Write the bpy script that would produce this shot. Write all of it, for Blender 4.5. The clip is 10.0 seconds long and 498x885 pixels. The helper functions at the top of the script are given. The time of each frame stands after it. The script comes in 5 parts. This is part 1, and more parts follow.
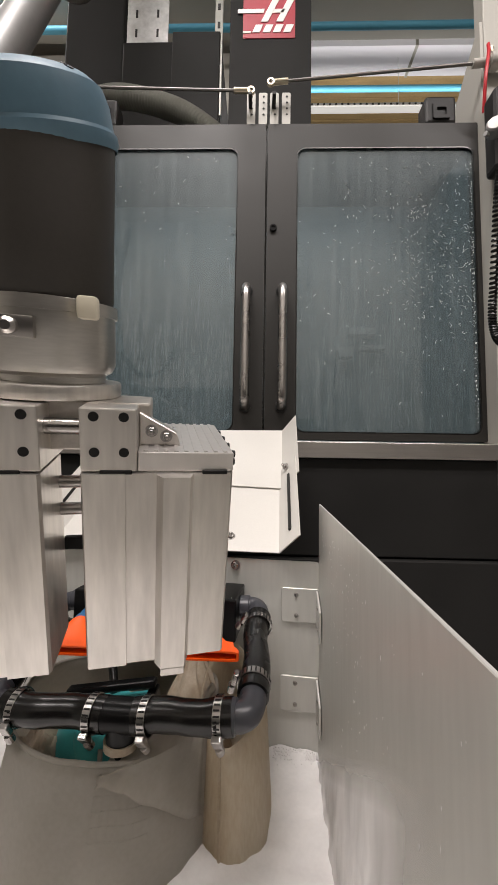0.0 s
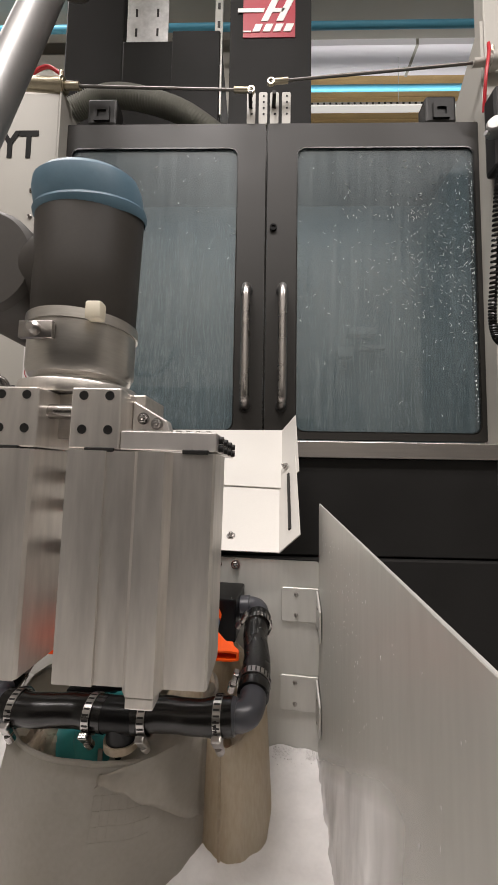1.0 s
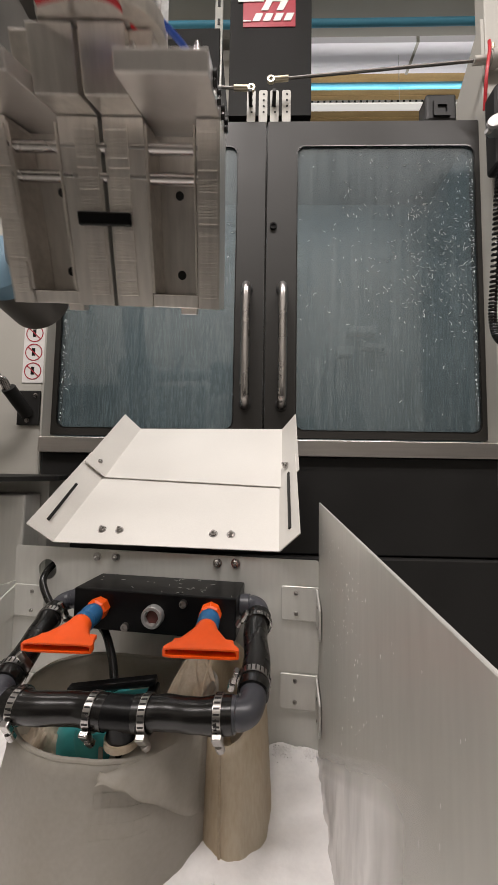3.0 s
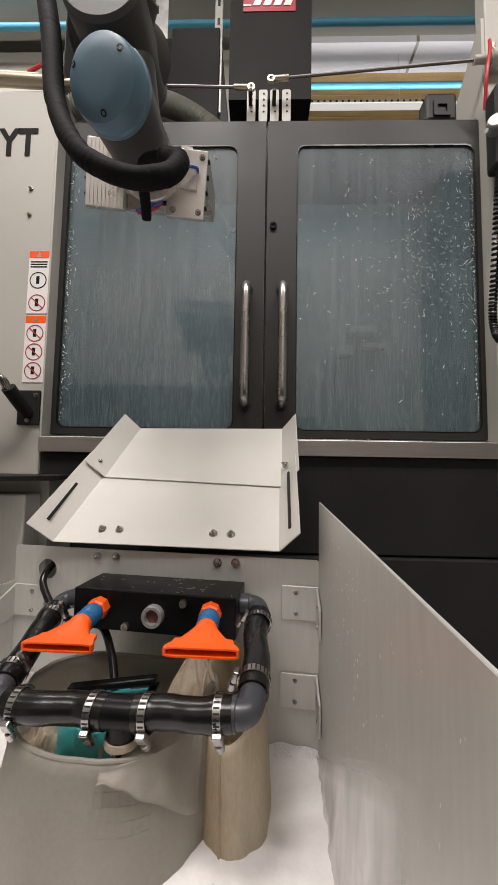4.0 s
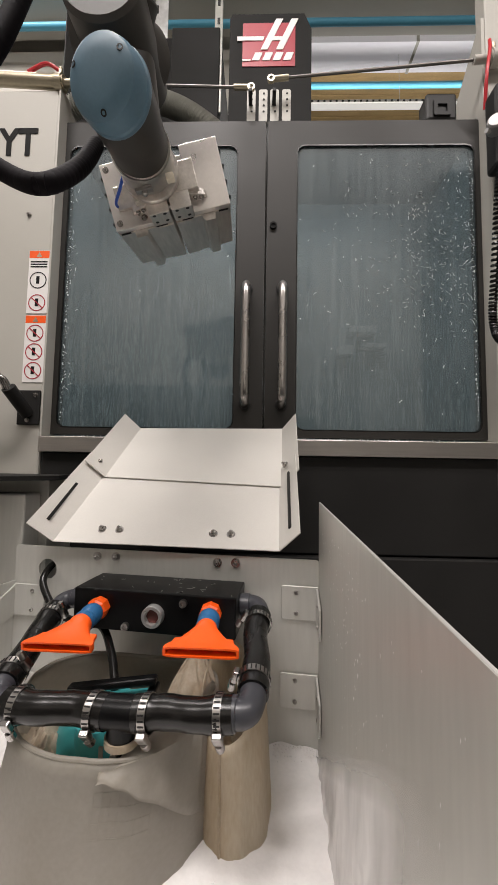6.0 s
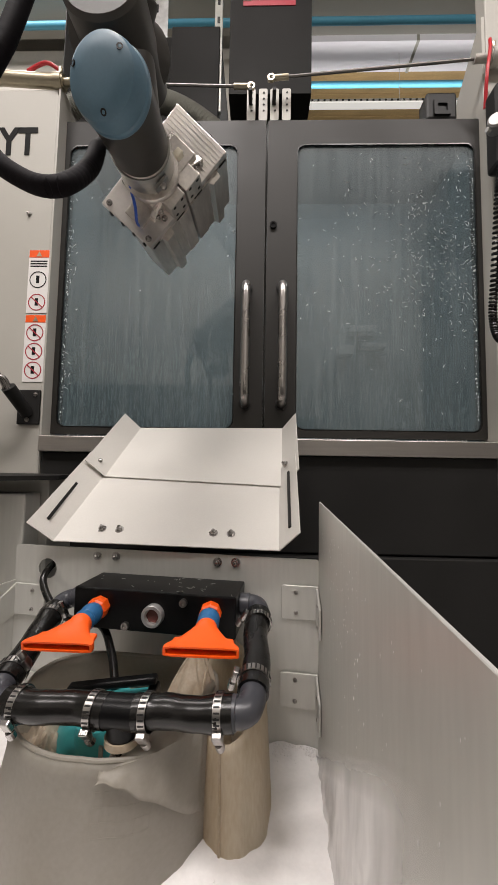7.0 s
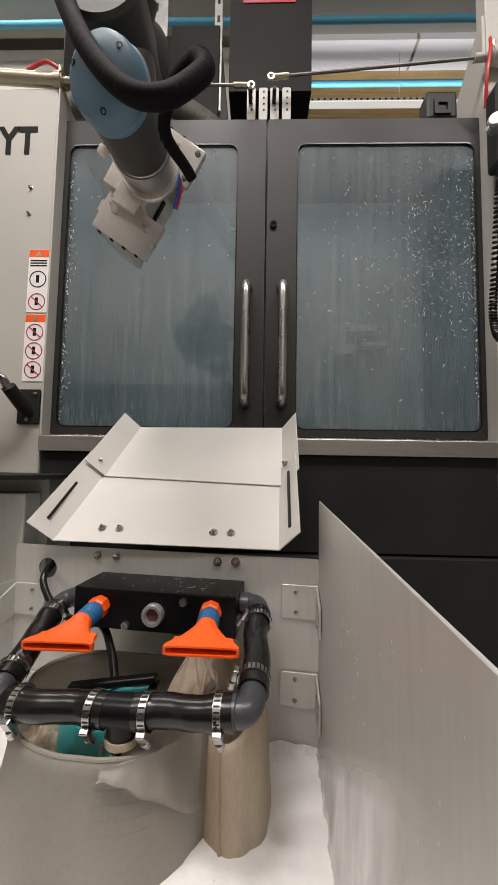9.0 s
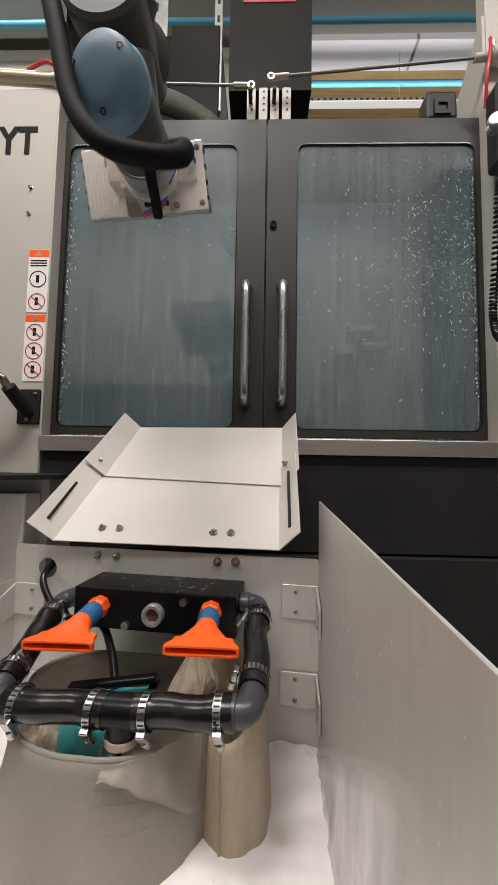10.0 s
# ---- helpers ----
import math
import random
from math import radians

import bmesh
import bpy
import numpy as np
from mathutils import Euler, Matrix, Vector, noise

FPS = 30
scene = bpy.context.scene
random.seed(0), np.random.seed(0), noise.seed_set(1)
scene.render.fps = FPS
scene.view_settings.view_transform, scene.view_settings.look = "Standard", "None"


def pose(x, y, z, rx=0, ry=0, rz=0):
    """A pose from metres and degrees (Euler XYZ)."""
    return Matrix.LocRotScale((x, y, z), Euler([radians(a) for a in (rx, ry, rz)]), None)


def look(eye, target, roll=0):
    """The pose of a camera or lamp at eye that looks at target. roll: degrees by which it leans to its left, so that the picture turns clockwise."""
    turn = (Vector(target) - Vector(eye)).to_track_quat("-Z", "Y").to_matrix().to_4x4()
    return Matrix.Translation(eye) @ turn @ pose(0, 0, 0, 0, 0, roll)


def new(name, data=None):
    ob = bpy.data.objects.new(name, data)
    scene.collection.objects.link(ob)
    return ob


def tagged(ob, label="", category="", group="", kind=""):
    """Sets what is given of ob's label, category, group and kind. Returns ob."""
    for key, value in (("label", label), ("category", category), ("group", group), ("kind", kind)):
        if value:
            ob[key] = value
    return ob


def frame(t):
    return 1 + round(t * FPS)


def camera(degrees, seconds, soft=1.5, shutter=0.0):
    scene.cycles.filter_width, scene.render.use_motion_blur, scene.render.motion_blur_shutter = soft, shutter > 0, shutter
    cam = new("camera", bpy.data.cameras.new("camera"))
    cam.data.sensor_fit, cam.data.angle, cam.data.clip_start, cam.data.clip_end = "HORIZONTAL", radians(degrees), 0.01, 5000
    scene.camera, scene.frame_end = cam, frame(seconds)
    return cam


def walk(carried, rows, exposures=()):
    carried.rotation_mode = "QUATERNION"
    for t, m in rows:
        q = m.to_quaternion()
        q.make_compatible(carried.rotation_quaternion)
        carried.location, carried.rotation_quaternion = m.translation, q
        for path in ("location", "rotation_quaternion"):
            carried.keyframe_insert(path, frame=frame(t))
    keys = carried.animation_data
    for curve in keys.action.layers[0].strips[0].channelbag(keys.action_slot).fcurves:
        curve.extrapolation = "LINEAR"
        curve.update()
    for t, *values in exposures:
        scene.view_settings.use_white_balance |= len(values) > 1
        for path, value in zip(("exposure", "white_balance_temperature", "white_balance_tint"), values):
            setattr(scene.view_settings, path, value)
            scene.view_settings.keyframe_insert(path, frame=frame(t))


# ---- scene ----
EYE = (0, 0, 0.95)


def aim(pitch):
    """The camera's pose: tilted up by pitch, turned 1.48 degrees to its left, leaning 0.97."""
    p, y = radians(pitch), radians(1.48)
    d = Vector((-math.sin(y) * math.cos(p), math.cos(y) * math.cos(p), math.sin(p)))
    return look(EYE, Vector(EYE) + d, 0.97)


cam = camera(69.14, 10.0, 1.5, 0.22)
walk(cam, [(0, aim(4.33)), (1.0, aim(4.28)), (2.0, aim(4.2)), (4.0, aim(4.07)), (5.5, aim(4.06)), (7.0, aim(3.99)),
           (7.6, aim(3.92)), (10, aim(3.91))])

# ---- light ----
world = bpy.data.worlds.new("hall")
scene.world = world
world.use_nodes = True
world.node_tree.nodes["Background"].inputs[0].default_value = (0.9, 0.95, 1.0, 1)
world.node_tree.nodes["Background"].inputs[1].default_value = 0.05


def lamp(name, x, y, z, sx, sy, watts, colour=(1, 0.93, 0.90), target=None):
    d = bpy.data.lights.new(name, "AREA")
    d.shape, d.size, d.size_y, d.energy, d.color = "RECTANGLE", sx, sy, watts, colour
    ob = new(name, d)
    ob.matrix_world = look((x, y, z), target or (x, y + 0.001, 0))
    return ob


lamp("hall_light", -1.5, -0.95, 4.1, 2.2, 0.3, 85)
lamp("hall_light", 1.5, -0.95, 4.1, 2.2, 0.3, 100)
# the third is added fill that brightens the partition, not a known hall lamp
lamp("hall_light", -1.7, 1.6, 4.1, 1.2, 0.3, 34)
lamp("hall_light", -0.4, -0.35, 4.1, 0.9, 0.4, 85)
# first lamp points up: added fill to brighten the beams and boards above the strip
lamp("strip_light", 1.02, 2.55, 3.72, 1.9, 0.05, 5, (1, 0.97, 0.93), (1.02, 2.551, 5))
lamp("strip_light", 1.02, 2.55, 3.655, 1.9, 0.05, 6)
lamp("enclosure_light", 0.0, 1.152, 2.055, 1.1, 0.02, 2.6, (0.92, 0.97, 1.0), (0, 1.34, 1.0))
scene.view_settings.exposure = -0.4


# ---- materials ----
def mat(name, colour, rough=0.5, metal=0.0, var=0.15, scale=8.0, bump=0.05, stretch=(1, 1, 1), fine=60.0, tint=None,
        rvar=0.12, coat=0.0, spec=0.5, trans=0.0):
    """A surface with stains at one scale and grain at another."""
    m = bpy.data.materials.new(name)
    m.use_nodes = True
    n, l = m.node_tree.nodes, m.node_tree.links
    b = n["Principled BSDF"]
    co = n.new("ShaderNodeTexCoord")
    mp = n.new("ShaderNodeMapping")
    mp.inputs["Scale"].default_value = stretch
    l.new(co.outputs["Object"], mp.inputs["Vector"])
    big, small = n.new("ShaderNodeTexNoise"), n.new("ShaderNodeTexNoise")
    for t, s, d in ((big, scale, 4), (small, fine, 3)):
        t.inputs["Scale"].default_value, t.inputs["Detail"].default_value = s, d
        l.new(mp.outputs[0], t.inputs["Vector"])
    add = n.new("ShaderNodeMix")
    add.data_type, add.inputs["Factor"].default_value = "FLOAT", 0.4
    l.new(big.outputs["Fac"], add.inputs["A"])
    l.new(small.outputs["Fac"], add.inputs["B"])
    ramp = n.new("ShaderNodeValToRGB")
    ramp.color_ramp.elements[0].position, ramp.color_ramp.elements[1].position = 0.32, 0.68
    t = tint or colour
    ramp.color_ramp.elements[0].color = (*[c * (1 - var) for c in t], 1)
    ramp.color_ramp.elements[1].color = (*[min(1, c * (1 + var)) for c in colour], 1)
    l.new(add.outputs["Result"], ramp.inputs["Fac"])
    l.new(ramp.outputs["Color"], b.inputs["Base Color"])
    rr = n.new("ShaderNodeMapRange")
    rr.inputs["To Min"].default_value, rr.inputs["To Max"].default_value = max(0.02, rough - rvar), min(1, rough + rvar)
    l.new(big.outputs["Fac"], rr.inputs["Value"])
    l.new(rr.outputs["Result"], b.inputs["Roughness"])
    b.inputs["Metallic"].default_value = metal
    b.inputs["Coat Weight"].default_value = coat
    b.inputs["Specular IOR Level"].default_value = spec
    b.inputs["Transmission Weight"].default_value = trans
    if bump:
        bp = n.new("ShaderNodeBump")
        bp.inputs["Strength"].default_value, bp.inputs["Distance"].default_value = bump, 0.002
        l.new(add.outputs["Result"], bp.inputs["Height"])
        l.new(bp.outputs["Normal"], b.inputs["Normal"])
    return m


def smear_material():
    """Thin drying foam on sheet metal: patchy, streaked downwards, see-through where it is thin."""
    m = bpy.data.materials.new("foam_smear")
    m.use_nodes = True
    n, l = m.node_tree.nodes, m.node_tree.links
    b, out = n["Principled BSDF"], n["Material Output"]
    b.inputs["Base Color"].default_value, b.inputs["Roughness"].default_value = (0.92, 0.90, 0.89, 1), 0.6
    co, mp, tx = n.new("ShaderNodeTexCoord"), n.new("ShaderNodeMapping"), n.new("ShaderNodeTexNoise")
    mp.inputs["Scale"].default_value = (14, 14, 4)
    tx.inputs["Scale"].default_value, tx.inputs["Detail"].default_value = 1, 5
    l.new(co.outputs["Object"], mp.inputs["Vector"])
    l.new(mp.outputs[0], tx.inputs["Vector"])
    mr = n.new("ShaderNodeMapRange")
    mr.inputs["From Min"].default_value, mr.inputs["From Max"].default_value = 0.40, 0.66
    mr.inputs["To Min"].default_value, mr.inputs["To Max"].default_value = 0.55, 1.0
    l.new(tx.outputs["Fac"], mr.inputs["Value"])
    tr, mix = n.new("ShaderNodeBsdfTransparent"), n.new("ShaderNodeMixShader")
    sep = n.new("ShaderNodeSeparateXYZ")
    l.new(co.outputs["Object"], sep.inputs[0])
    far, high, rim, amount = [n.new("ShaderNodeMapRange") for _ in range(2)] + [n.new("ShaderNodeMath") for _ in range(2)]
    far.inputs["From Min"].default_value, far.inputs["From Max"].default_value = -0.47, -0.33
    l.new(sep.outputs["Y"], far.inputs["Value"])
    rim.operation, rim.inputs[1].default_value = "MULTIPLY_ADD", 0.71
    l.new(sep.outputs["Y"], rim.inputs[0])
    l.new(sep.outputs["Z"], rim.inputs[2])
    high.inputs["From Min"].default_value, high.inputs["From Max"].default_value = 0.475, 0.44
    l.new(rim.outputs[0], high.inputs["Value"])
    amount.operation = "MULTIPLY"
    l.new(far.outputs["Result"], amount.inputs[0])
    l.new(high.outputs["Result"], amount.inputs[1])
    both = n.new("ShaderNodeMath")
    both.operation = "MULTIPLY"
    l.new(amount.outputs[0], both.inputs[0])
    l.new(mr.outputs["Result"], both.inputs[1])
    l.new(both.outputs[0], mix.inputs["Fac"])
    l.new(tr.outputs[0], mix.inputs[1])
    l.new(b.outputs[0], mix.inputs[2])
    l.new(mix.outputs[0], out.inputs["Surface"])
    return m


M = {
    "door": mat("charcoal_paint", (0.021, 0.0195, 0.0172), 0.5, 0, 0.12, 5, 0.06, fine=300, spec=0.35),
    # door charcoal darkened in colour, to stand in for weaker light on the column
    "column": mat("darkened_door_charcoal", (0.0085, 0.0082, 0.0074), 0.62, 0, 0.2, 4, 0.06, fine=300, spec=0.16),
    "black": mat("black_powder_coat", (0.016, 0.0155, 0.015), 0.5, 0, 0.2, 6, 0.08, fine=400, spec=0.25),
    "gloss_black": mat("black_anodised", (0.004, 0.004, 0.0043), 0.32, 0, 0.3, 14, 0.06, fine=200, spec=0.18),
    "beige": mat("beige_paint", (0.44, 0.425, 0.385), 0.45, 0, 0.05, 4, 0.04, fine=250),
    "white": mat("white_powder_coat", (0.66, 0.64, 0.60), 0.42, 0, 0.05, 6, 0.05, fine=350),
    "steel": mat("brushed_stainless", (0.58, 0.575, 0.54), 0.42, 0.4, 0.08, 5, 0.05, (1, 1, 0.12), 120),
    "steel_h": mat("brushed_sill", (0.52, 0.49, 0.46), 0.36, 0.95, 0.12, 6, 0.05, (0.05, 1, 1), 160),
    "chrome": mat("polished_steel", (0.42, 0.40, 0.385), 0.28, 1, 0.1, 10, 0.02),
    "alu": mat("milled_aluminium", (0.70, 0.665, 0.625), 0.33, 0.8, 0.22, 14, 0.05, (1, 1, 0.15), 140),
    "plate": mat("faced_aluminium", (0.80, 0.765, 0.74), 0.3, 0.75, 0.06, 10, 0.03, (1, 1, 0.3), 120),
    "alu_d": mat("machined_pocket", (0.62, 0.58, 0.535), 0.36, 0.8, 0.2, 25, 0.12, fine=150),
    "rod": mat("plain_steel_rod", (0.22, 0.21, 0.20), 0.4, 0.9, 0.1, 20, 0.02),
    "bag_pale": mat("yellowed_filter_bag", (0.66, 0.60, 0.49), 0.5, 0, 0.1, 6, 0.05, (2.2, 2.2, 0.6), tint=(0.50, 0.36, 0.20), fine=120),
    "cast": mat("turned_aluminium", (0.60, 0.58, 0.55), 0.34, 0.95, 0.1, 10, 0.03, (1, 1, 6), 90),
    "robot": mat("robot_grey", (0.047, 0.042, 0.037), 0.5, 0, 0.1, 8, 0.03, fine=250),
    "robot_tube": mat("robot_tube_silver", (0.26, 0.255, 0.25), 0.42, 0.5, 0.06, 8, 0.02),
    "cap": mat("pale_blue_cap", (0.11, 0.20, 0.27), 0.48, 0, 0.07, 9, 0.03, fine=200),
    "rubber": mat("black_rubber", (0.007, 0.0065, 0.006), 0.24, 0, 0.3, 12, 0.1, fine=90, spec=0.4),
    "cable": mat("cable_sleeve", (0.0065, 0.005, 0.0065), 0.7, 0, 0.3, 30, 0.25, fine=400, spec=0.12),
    "pvc": mat("grey_pvc", (0.045, 0.046, 0.054), 0.35, 0, 0.1, 12, 0.05),
    "orange": mat("orange_plastic", (0.90, 0.10, 0.006), 0.4, 0, 0.06, 15, 0.03),
    "blue": mat("blue_plastic", (0.02, 0.115, 0.27), 0.38, 0, 0.12, 15, 0.03),
    "teal": mat("teal_plastic", (0.05, 0.33, 0.34), 0.4, 0, 0.12, 15, 0.05),
    "red": mat("red_vinyl", (0.36, 0.022, 0.04), 0.4, 0, 0.06, 10, 0.02),
    "red_tube": mat("red_tube", (0.50, 0.02, 0.03), 0.35, 0, 0.06, 10, 0.02),
    "blue_tube": mat("blue_tube", (0.02, 0.08, 0.42), 0.35, 0, 0.06, 10, 0.02),
    "paper": mat("white_vinyl", (0.78, 0.76, 0.74), 0.45, 0, 0.03, 10, 0.0),
    "ink": mat("black_print", (0.008, 0.008, 0.008), 0.6, 0, 0.1, 10, 0.0, spec=0.15),
    "brass": mat("yellow_zinc", (0.46, 0.41, 0.31), 0.35, 0.9, 0.1, 20, 0.03),
    "nylon": mat("nylon_tie", (0.78, 0.72, 0.58), 0.45, 0, 0.05, 20, 0.02),
    "foam": mat("soap_foam", (0.84, 0.82, 0.81), 0.75, 0, 0.05, 30, 0.5, fine=160),
    "water": mat("cloudy_water", (0.42, 0.40, 0.36), 0.12, 0, 0.1, 10, 0.2),
    "bag": mat("felt_filter_bag", (0.42, 0.40, 0.365), 0.5, 0, 0.07, 7, 0.06, tint=(0.32, 0.295, 0.25), fine=160),
    "bag_old": mat("stained_filter_bag", (0.60, 0.54, 0.45), 0.55, 0, 0.1, 9, 0.08, tint=(0.40, 0.27, 0.14), fine=220),
    "concrete": mat("sealed_concrete", (0.30, 0.29, 0.27), 0.5, 0, 0.15, 2, 0.05),
    "wall": mat("hall_wall_paint", (0.52, 0.50, 0.455), 0.8, 0, 0.05, 1.5, 0.03),
    "timber": mat("ochre_decking", (0.52, 0.36, 0.17), 0.7, 0, 0.2, 3, 0.1, (1, 8, 1), 40),
    "pipe": mat("blue_air_pipe", (0.10, 0.38, 0.55), 0.35, 0, 0.05, 6, 0.02),
    "inside": mat("enclosure_sheet", (0.42, 0.45, 0.46), 0.5, 0, 0.1, 3, 0.03),
    "galv": mat("galvanised_steel", (0.55, 0.55, 0.54), 0.4, 0.8, 0.18, 20, 0.04),
    "corr": mat("corrugated_hose", (0.30, 0.30, 0.27), 0.4, 0.3, 0.1, 20, 0.05),
    "coolant": mat("milky_coolant", (0.82, 0.86, 0.86), 0.3, 0, 0.1, 30, 0.0),
    "rust": mat("rusty_plug", (0.10, 0.03, 0.025), 0.5, 0, 0.3, 40, 0.1),
    "smear": smear_material(),
    "chip": mat("bright_chip", (0.92, 0.92, 0.92), 0.4, 0.0, 0.1, 60, 0.0),
}


def let_light_through(m, part_of):
    """Thin cloth: some of the light that meets it comes out behind."""
    n, l = m.node_tree.nodes, m.node_tree.links
    b, out = n["Principled BSDF"], n["Material Output"]
    tr, mix = n.new("ShaderNodeBsdfTranslucent"), n.new("ShaderNodeMixShader")
    tr.inputs["Color"].default_value = (0.74, 0.70, 0.63, 1)
    mix.inputs["Fac"].default_value = part_of
    l.new(b.outputs[0], mix.inputs[1])
    l.new(tr.outputs[0], mix.inputs[2])
    l.new(mix.outputs[0], out.inputs["Surface"])


for key in ("bag", "bag_pale", "bag_old"):
    let_light_through(M[key], 0.45)


def glow(name, colour, strength):
    m = bpy.data.materials.new(name)
    m.use_nodes = True
    b = m.node_tree.nodes["Principled BSDF"]
    b.inputs["Base Color"].default_value = (*colour, 1)
    b.inputs["Emission Color"].default_value = (*colour, 1)
    b.inputs["Emission Strength"].default_value = strength
    return m


M["led"] = glow("led_tube", (1, 0.97, 0.92), 0.75)
M["skylight"] = glow("daylit_panel", (0.70, 0.68, 0.72), 0.3)


def film_material():
    """A polycarbonate pane with a film of coolant that runs down it in streaks."""
    m = bpy.data.materials.new("wet_pane")
    m.use_nodes = True
    n, l = m.node_tree.nodes, m.node_tree.links
    b, out = n["Principled BSDF"], n["Material Output"]
    co, mp, tx = n.new("ShaderNodeTexCoord"), n.new("ShaderNodeMapping"), n.new("ShaderNodeTexNoise")
    mp.inputs["Scale"].default_value = (60, 1, 2.2)
    tx.inputs["Scale"].default_value, tx.inputs["Detail"].default_value = 1.0, 5
    l.new(co.outputs["Object"], mp.inputs["Vector"])
    l.new(mp.outputs[0], tx.inputs["Vector"])
    cloud = n.new("ShaderNodeTexNoise")
    cloud.inputs["Scale"].default_value, cloud.inputs["Detail"].default_value = 3.2, 3
    l.new(co.outputs["Object"], cloud.inputs["Vector"])
    ramp = n.new("ShaderNodeValToRGB")
    ramp.color_ramp.elements[0].position, ramp.color_ramp.elements[1].position = 0.38, 0.72
    ramp.color_ramp.elements[0].color = (0.085, 0.115, 0.125, 1)
    ramp.color_ramp.elements[1].color = (0.185, 0.225, 0.235, 1)
    mixf = n.new("ShaderNodeMix")
    mixf.data_type, mixf.inputs["Factor"].default_value = "FLOAT", 0.45
    l.new(tx.outputs["Fac"], mixf.inputs["A"])
    l.new(cloud.outputs["Fac"], mixf.inputs["B"])
    l.new(mixf.outputs["Result"], ramp.inputs["Fac"])
    l.new(ramp.outputs["Color"], b.inputs["Base Color"])
    b.inputs["Roughness"].default_value = 0.4
    b.inputs["Coat Weight"].default_value, b.inputs["Coat Roughness"].default_value, b.inputs["Coat IOR"].default_value = 1.0, 0.03, 1.9
    b.inputs["Specular IOR Level"].default_value = 0.4
    tr, mix = n.new("ShaderNodeBsdfTransparent"), n.new("ShaderNodeMixShader")
    tr.inputs["Color"].default_value = (0.84, 0.90, 0.92, 1)
    mr = n.new("ShaderNodeMapRange")
    mr.inputs["From Min"].default_value, mr.inputs["From Max"].default_value = 0.35, 0.7
    mr.inputs["To Min"].default_value, mr.inputs["To Max"].default_value = 0.42, 0.56
    l.new(mixf.outputs["Result"], mr.inputs["Value"])
    l.new(mr.outputs["Result"], mix.inputs["Fac"])
    l.new(tr.outputs[0], mix.inputs[1])
    l.new(b.outputs[0], mix.inputs[2])
    l.new(mix.outputs[0], out.inputs["Surface"])
    return m


M["film"] = film_material()


# ---- building helpers ----
SIZE = [1.0]  # scale of the meshes being made
def part(name, bm, material, parent=None, label="", smooth=False):
    me = bpy.data.meshes.new(name)
    bmesh.ops.recalc_face_normals(bm, faces=bm.faces)
    if SIZE[0] != 1:
        bmesh.ops.scale(bm, vec=(SIZE[0],) * 3, verts=bm.verts)
    if smooth:
        for f in bm.faces:
            f.smooth = True
        for e in bm.edges:
            if len(e.link_faces) == 2 and e.calc_face_angle(0) > 0.6:
                e.smooth = False
    bm.to_mesh(me)
    bm.free()
    me.materials.append(M[material] if isinstance(material, str) else material)
    ob = new(name, me)
    if parent:
        ob.parent = parent
        if parent.name in WORLD:
            ob.matrix_parent_inverse = Matrix.Translation(-parent.location)
    if label:
        tagged(ob, label)
    return ob


WORLD = set()  # things whose parts are given in the hall's own coordinates


def thing(name, m, label, category, group="", kind="", in_hall=False):
    e = new(name)
    if in_hall:
        WORLD.add(e.name)
    e.empty_display_size = 0.05
    e.matrix_world = m
    return tagged(e, label, category, group, kind)


def box(bm, x0, x1, y0, y1, z0, z1, bevel=0.0, m=None, seg=2):
    vs = [bm.verts.new((x, y, z)) for x in (x0, x1) for y in (y0, y1) for z in (z0, z1)]
    fs = [bm.faces.new([vs[i] for i in q]) for q in
          ((0, 1, 3, 2), (4, 6, 7, 5), (0, 4, 5, 1), (2, 3, 7, 6), (0, 2, 6, 4), (1, 5, 7, 3))]
    bmesh.ops.recalc_face_normals(bm, faces=fs)
    if m:
        bmesh.ops.transform(bm, matrix=m, verts=vs)
    if bevel:
        es = list({e for f in fs for e in f.edges})
        bmesh.ops.bevel(bm, geom=es, offset=bevel, segments=seg, affect="EDGES", profile=0.5)
    return bm


def boxed(*a, **k):
    return box(bmesh.new(), *a, **k)


def frame_of(d):
    d = Vector(d).normalized()
    return d.to_track_quat("Z", "Y").to_matrix().to_4x4()


def lathe(bm, profile, m=None, seg=32, close=True):
    """Turn (radius, height) pairs round z."""
    m = m or Matrix()
    rings = []
    for r, z in profile:
        if r < 1e-6:
            rings.append([bm.verts.new(m @ Vector((0, 0, z)))])
        else:
            rings.append([bm.verts.new(m @ Vector((r * math.cos(a), r * math.sin(a), z)))
                          for a in (2 * math.pi * i / seg for i in range(seg))])
    for a, b in zip(rings, rings[1:]):
        for i in range(seg):
            j = (i + 1) % seg
            q = [a[i % len(a)], a[j % len(a)], b[j % len(b)], b[i % len(b)]]
            q = list(dict.fromkeys(q))
            if len(q) > 2:
                bm.faces.new(q)
    return bm


def cyl(bm, p, q, r, seg=20, bev=0.0):
    p, q = Vector(p), Vector(q)
    h = (q - p).length
    m = Matrix.Translation(p) @ frame_of(q - p)
    b = min(bev or 0.0005, r * 0.5)
    return lathe(bm, [(0, 0), (r - b, 0), (r, b), (r, h - b), (r - b, h), (0, h)], m, seg)


def spline(pts, n):
    """Points along a smooth curve through pts."""
    P = [Vector(p) for p in pts]
    P = [2 * P[0] - P[1], *P, 2 * P[-1] - P[-2]]
    out = []
    k = len(P) - 3
    for i in range(n + 1):
        u = i / n * k
        j = min(int(u), k - 1)
        t = u - j
        a, b, c, d = P[j:j + 4]
        out.append(0.5 * (2 * b + (c - a) * t + (2 * a - 5 * b + 4 * c - d) * t * t + (3 * b - a - 3 * c + d) * t ** 3))
    return out


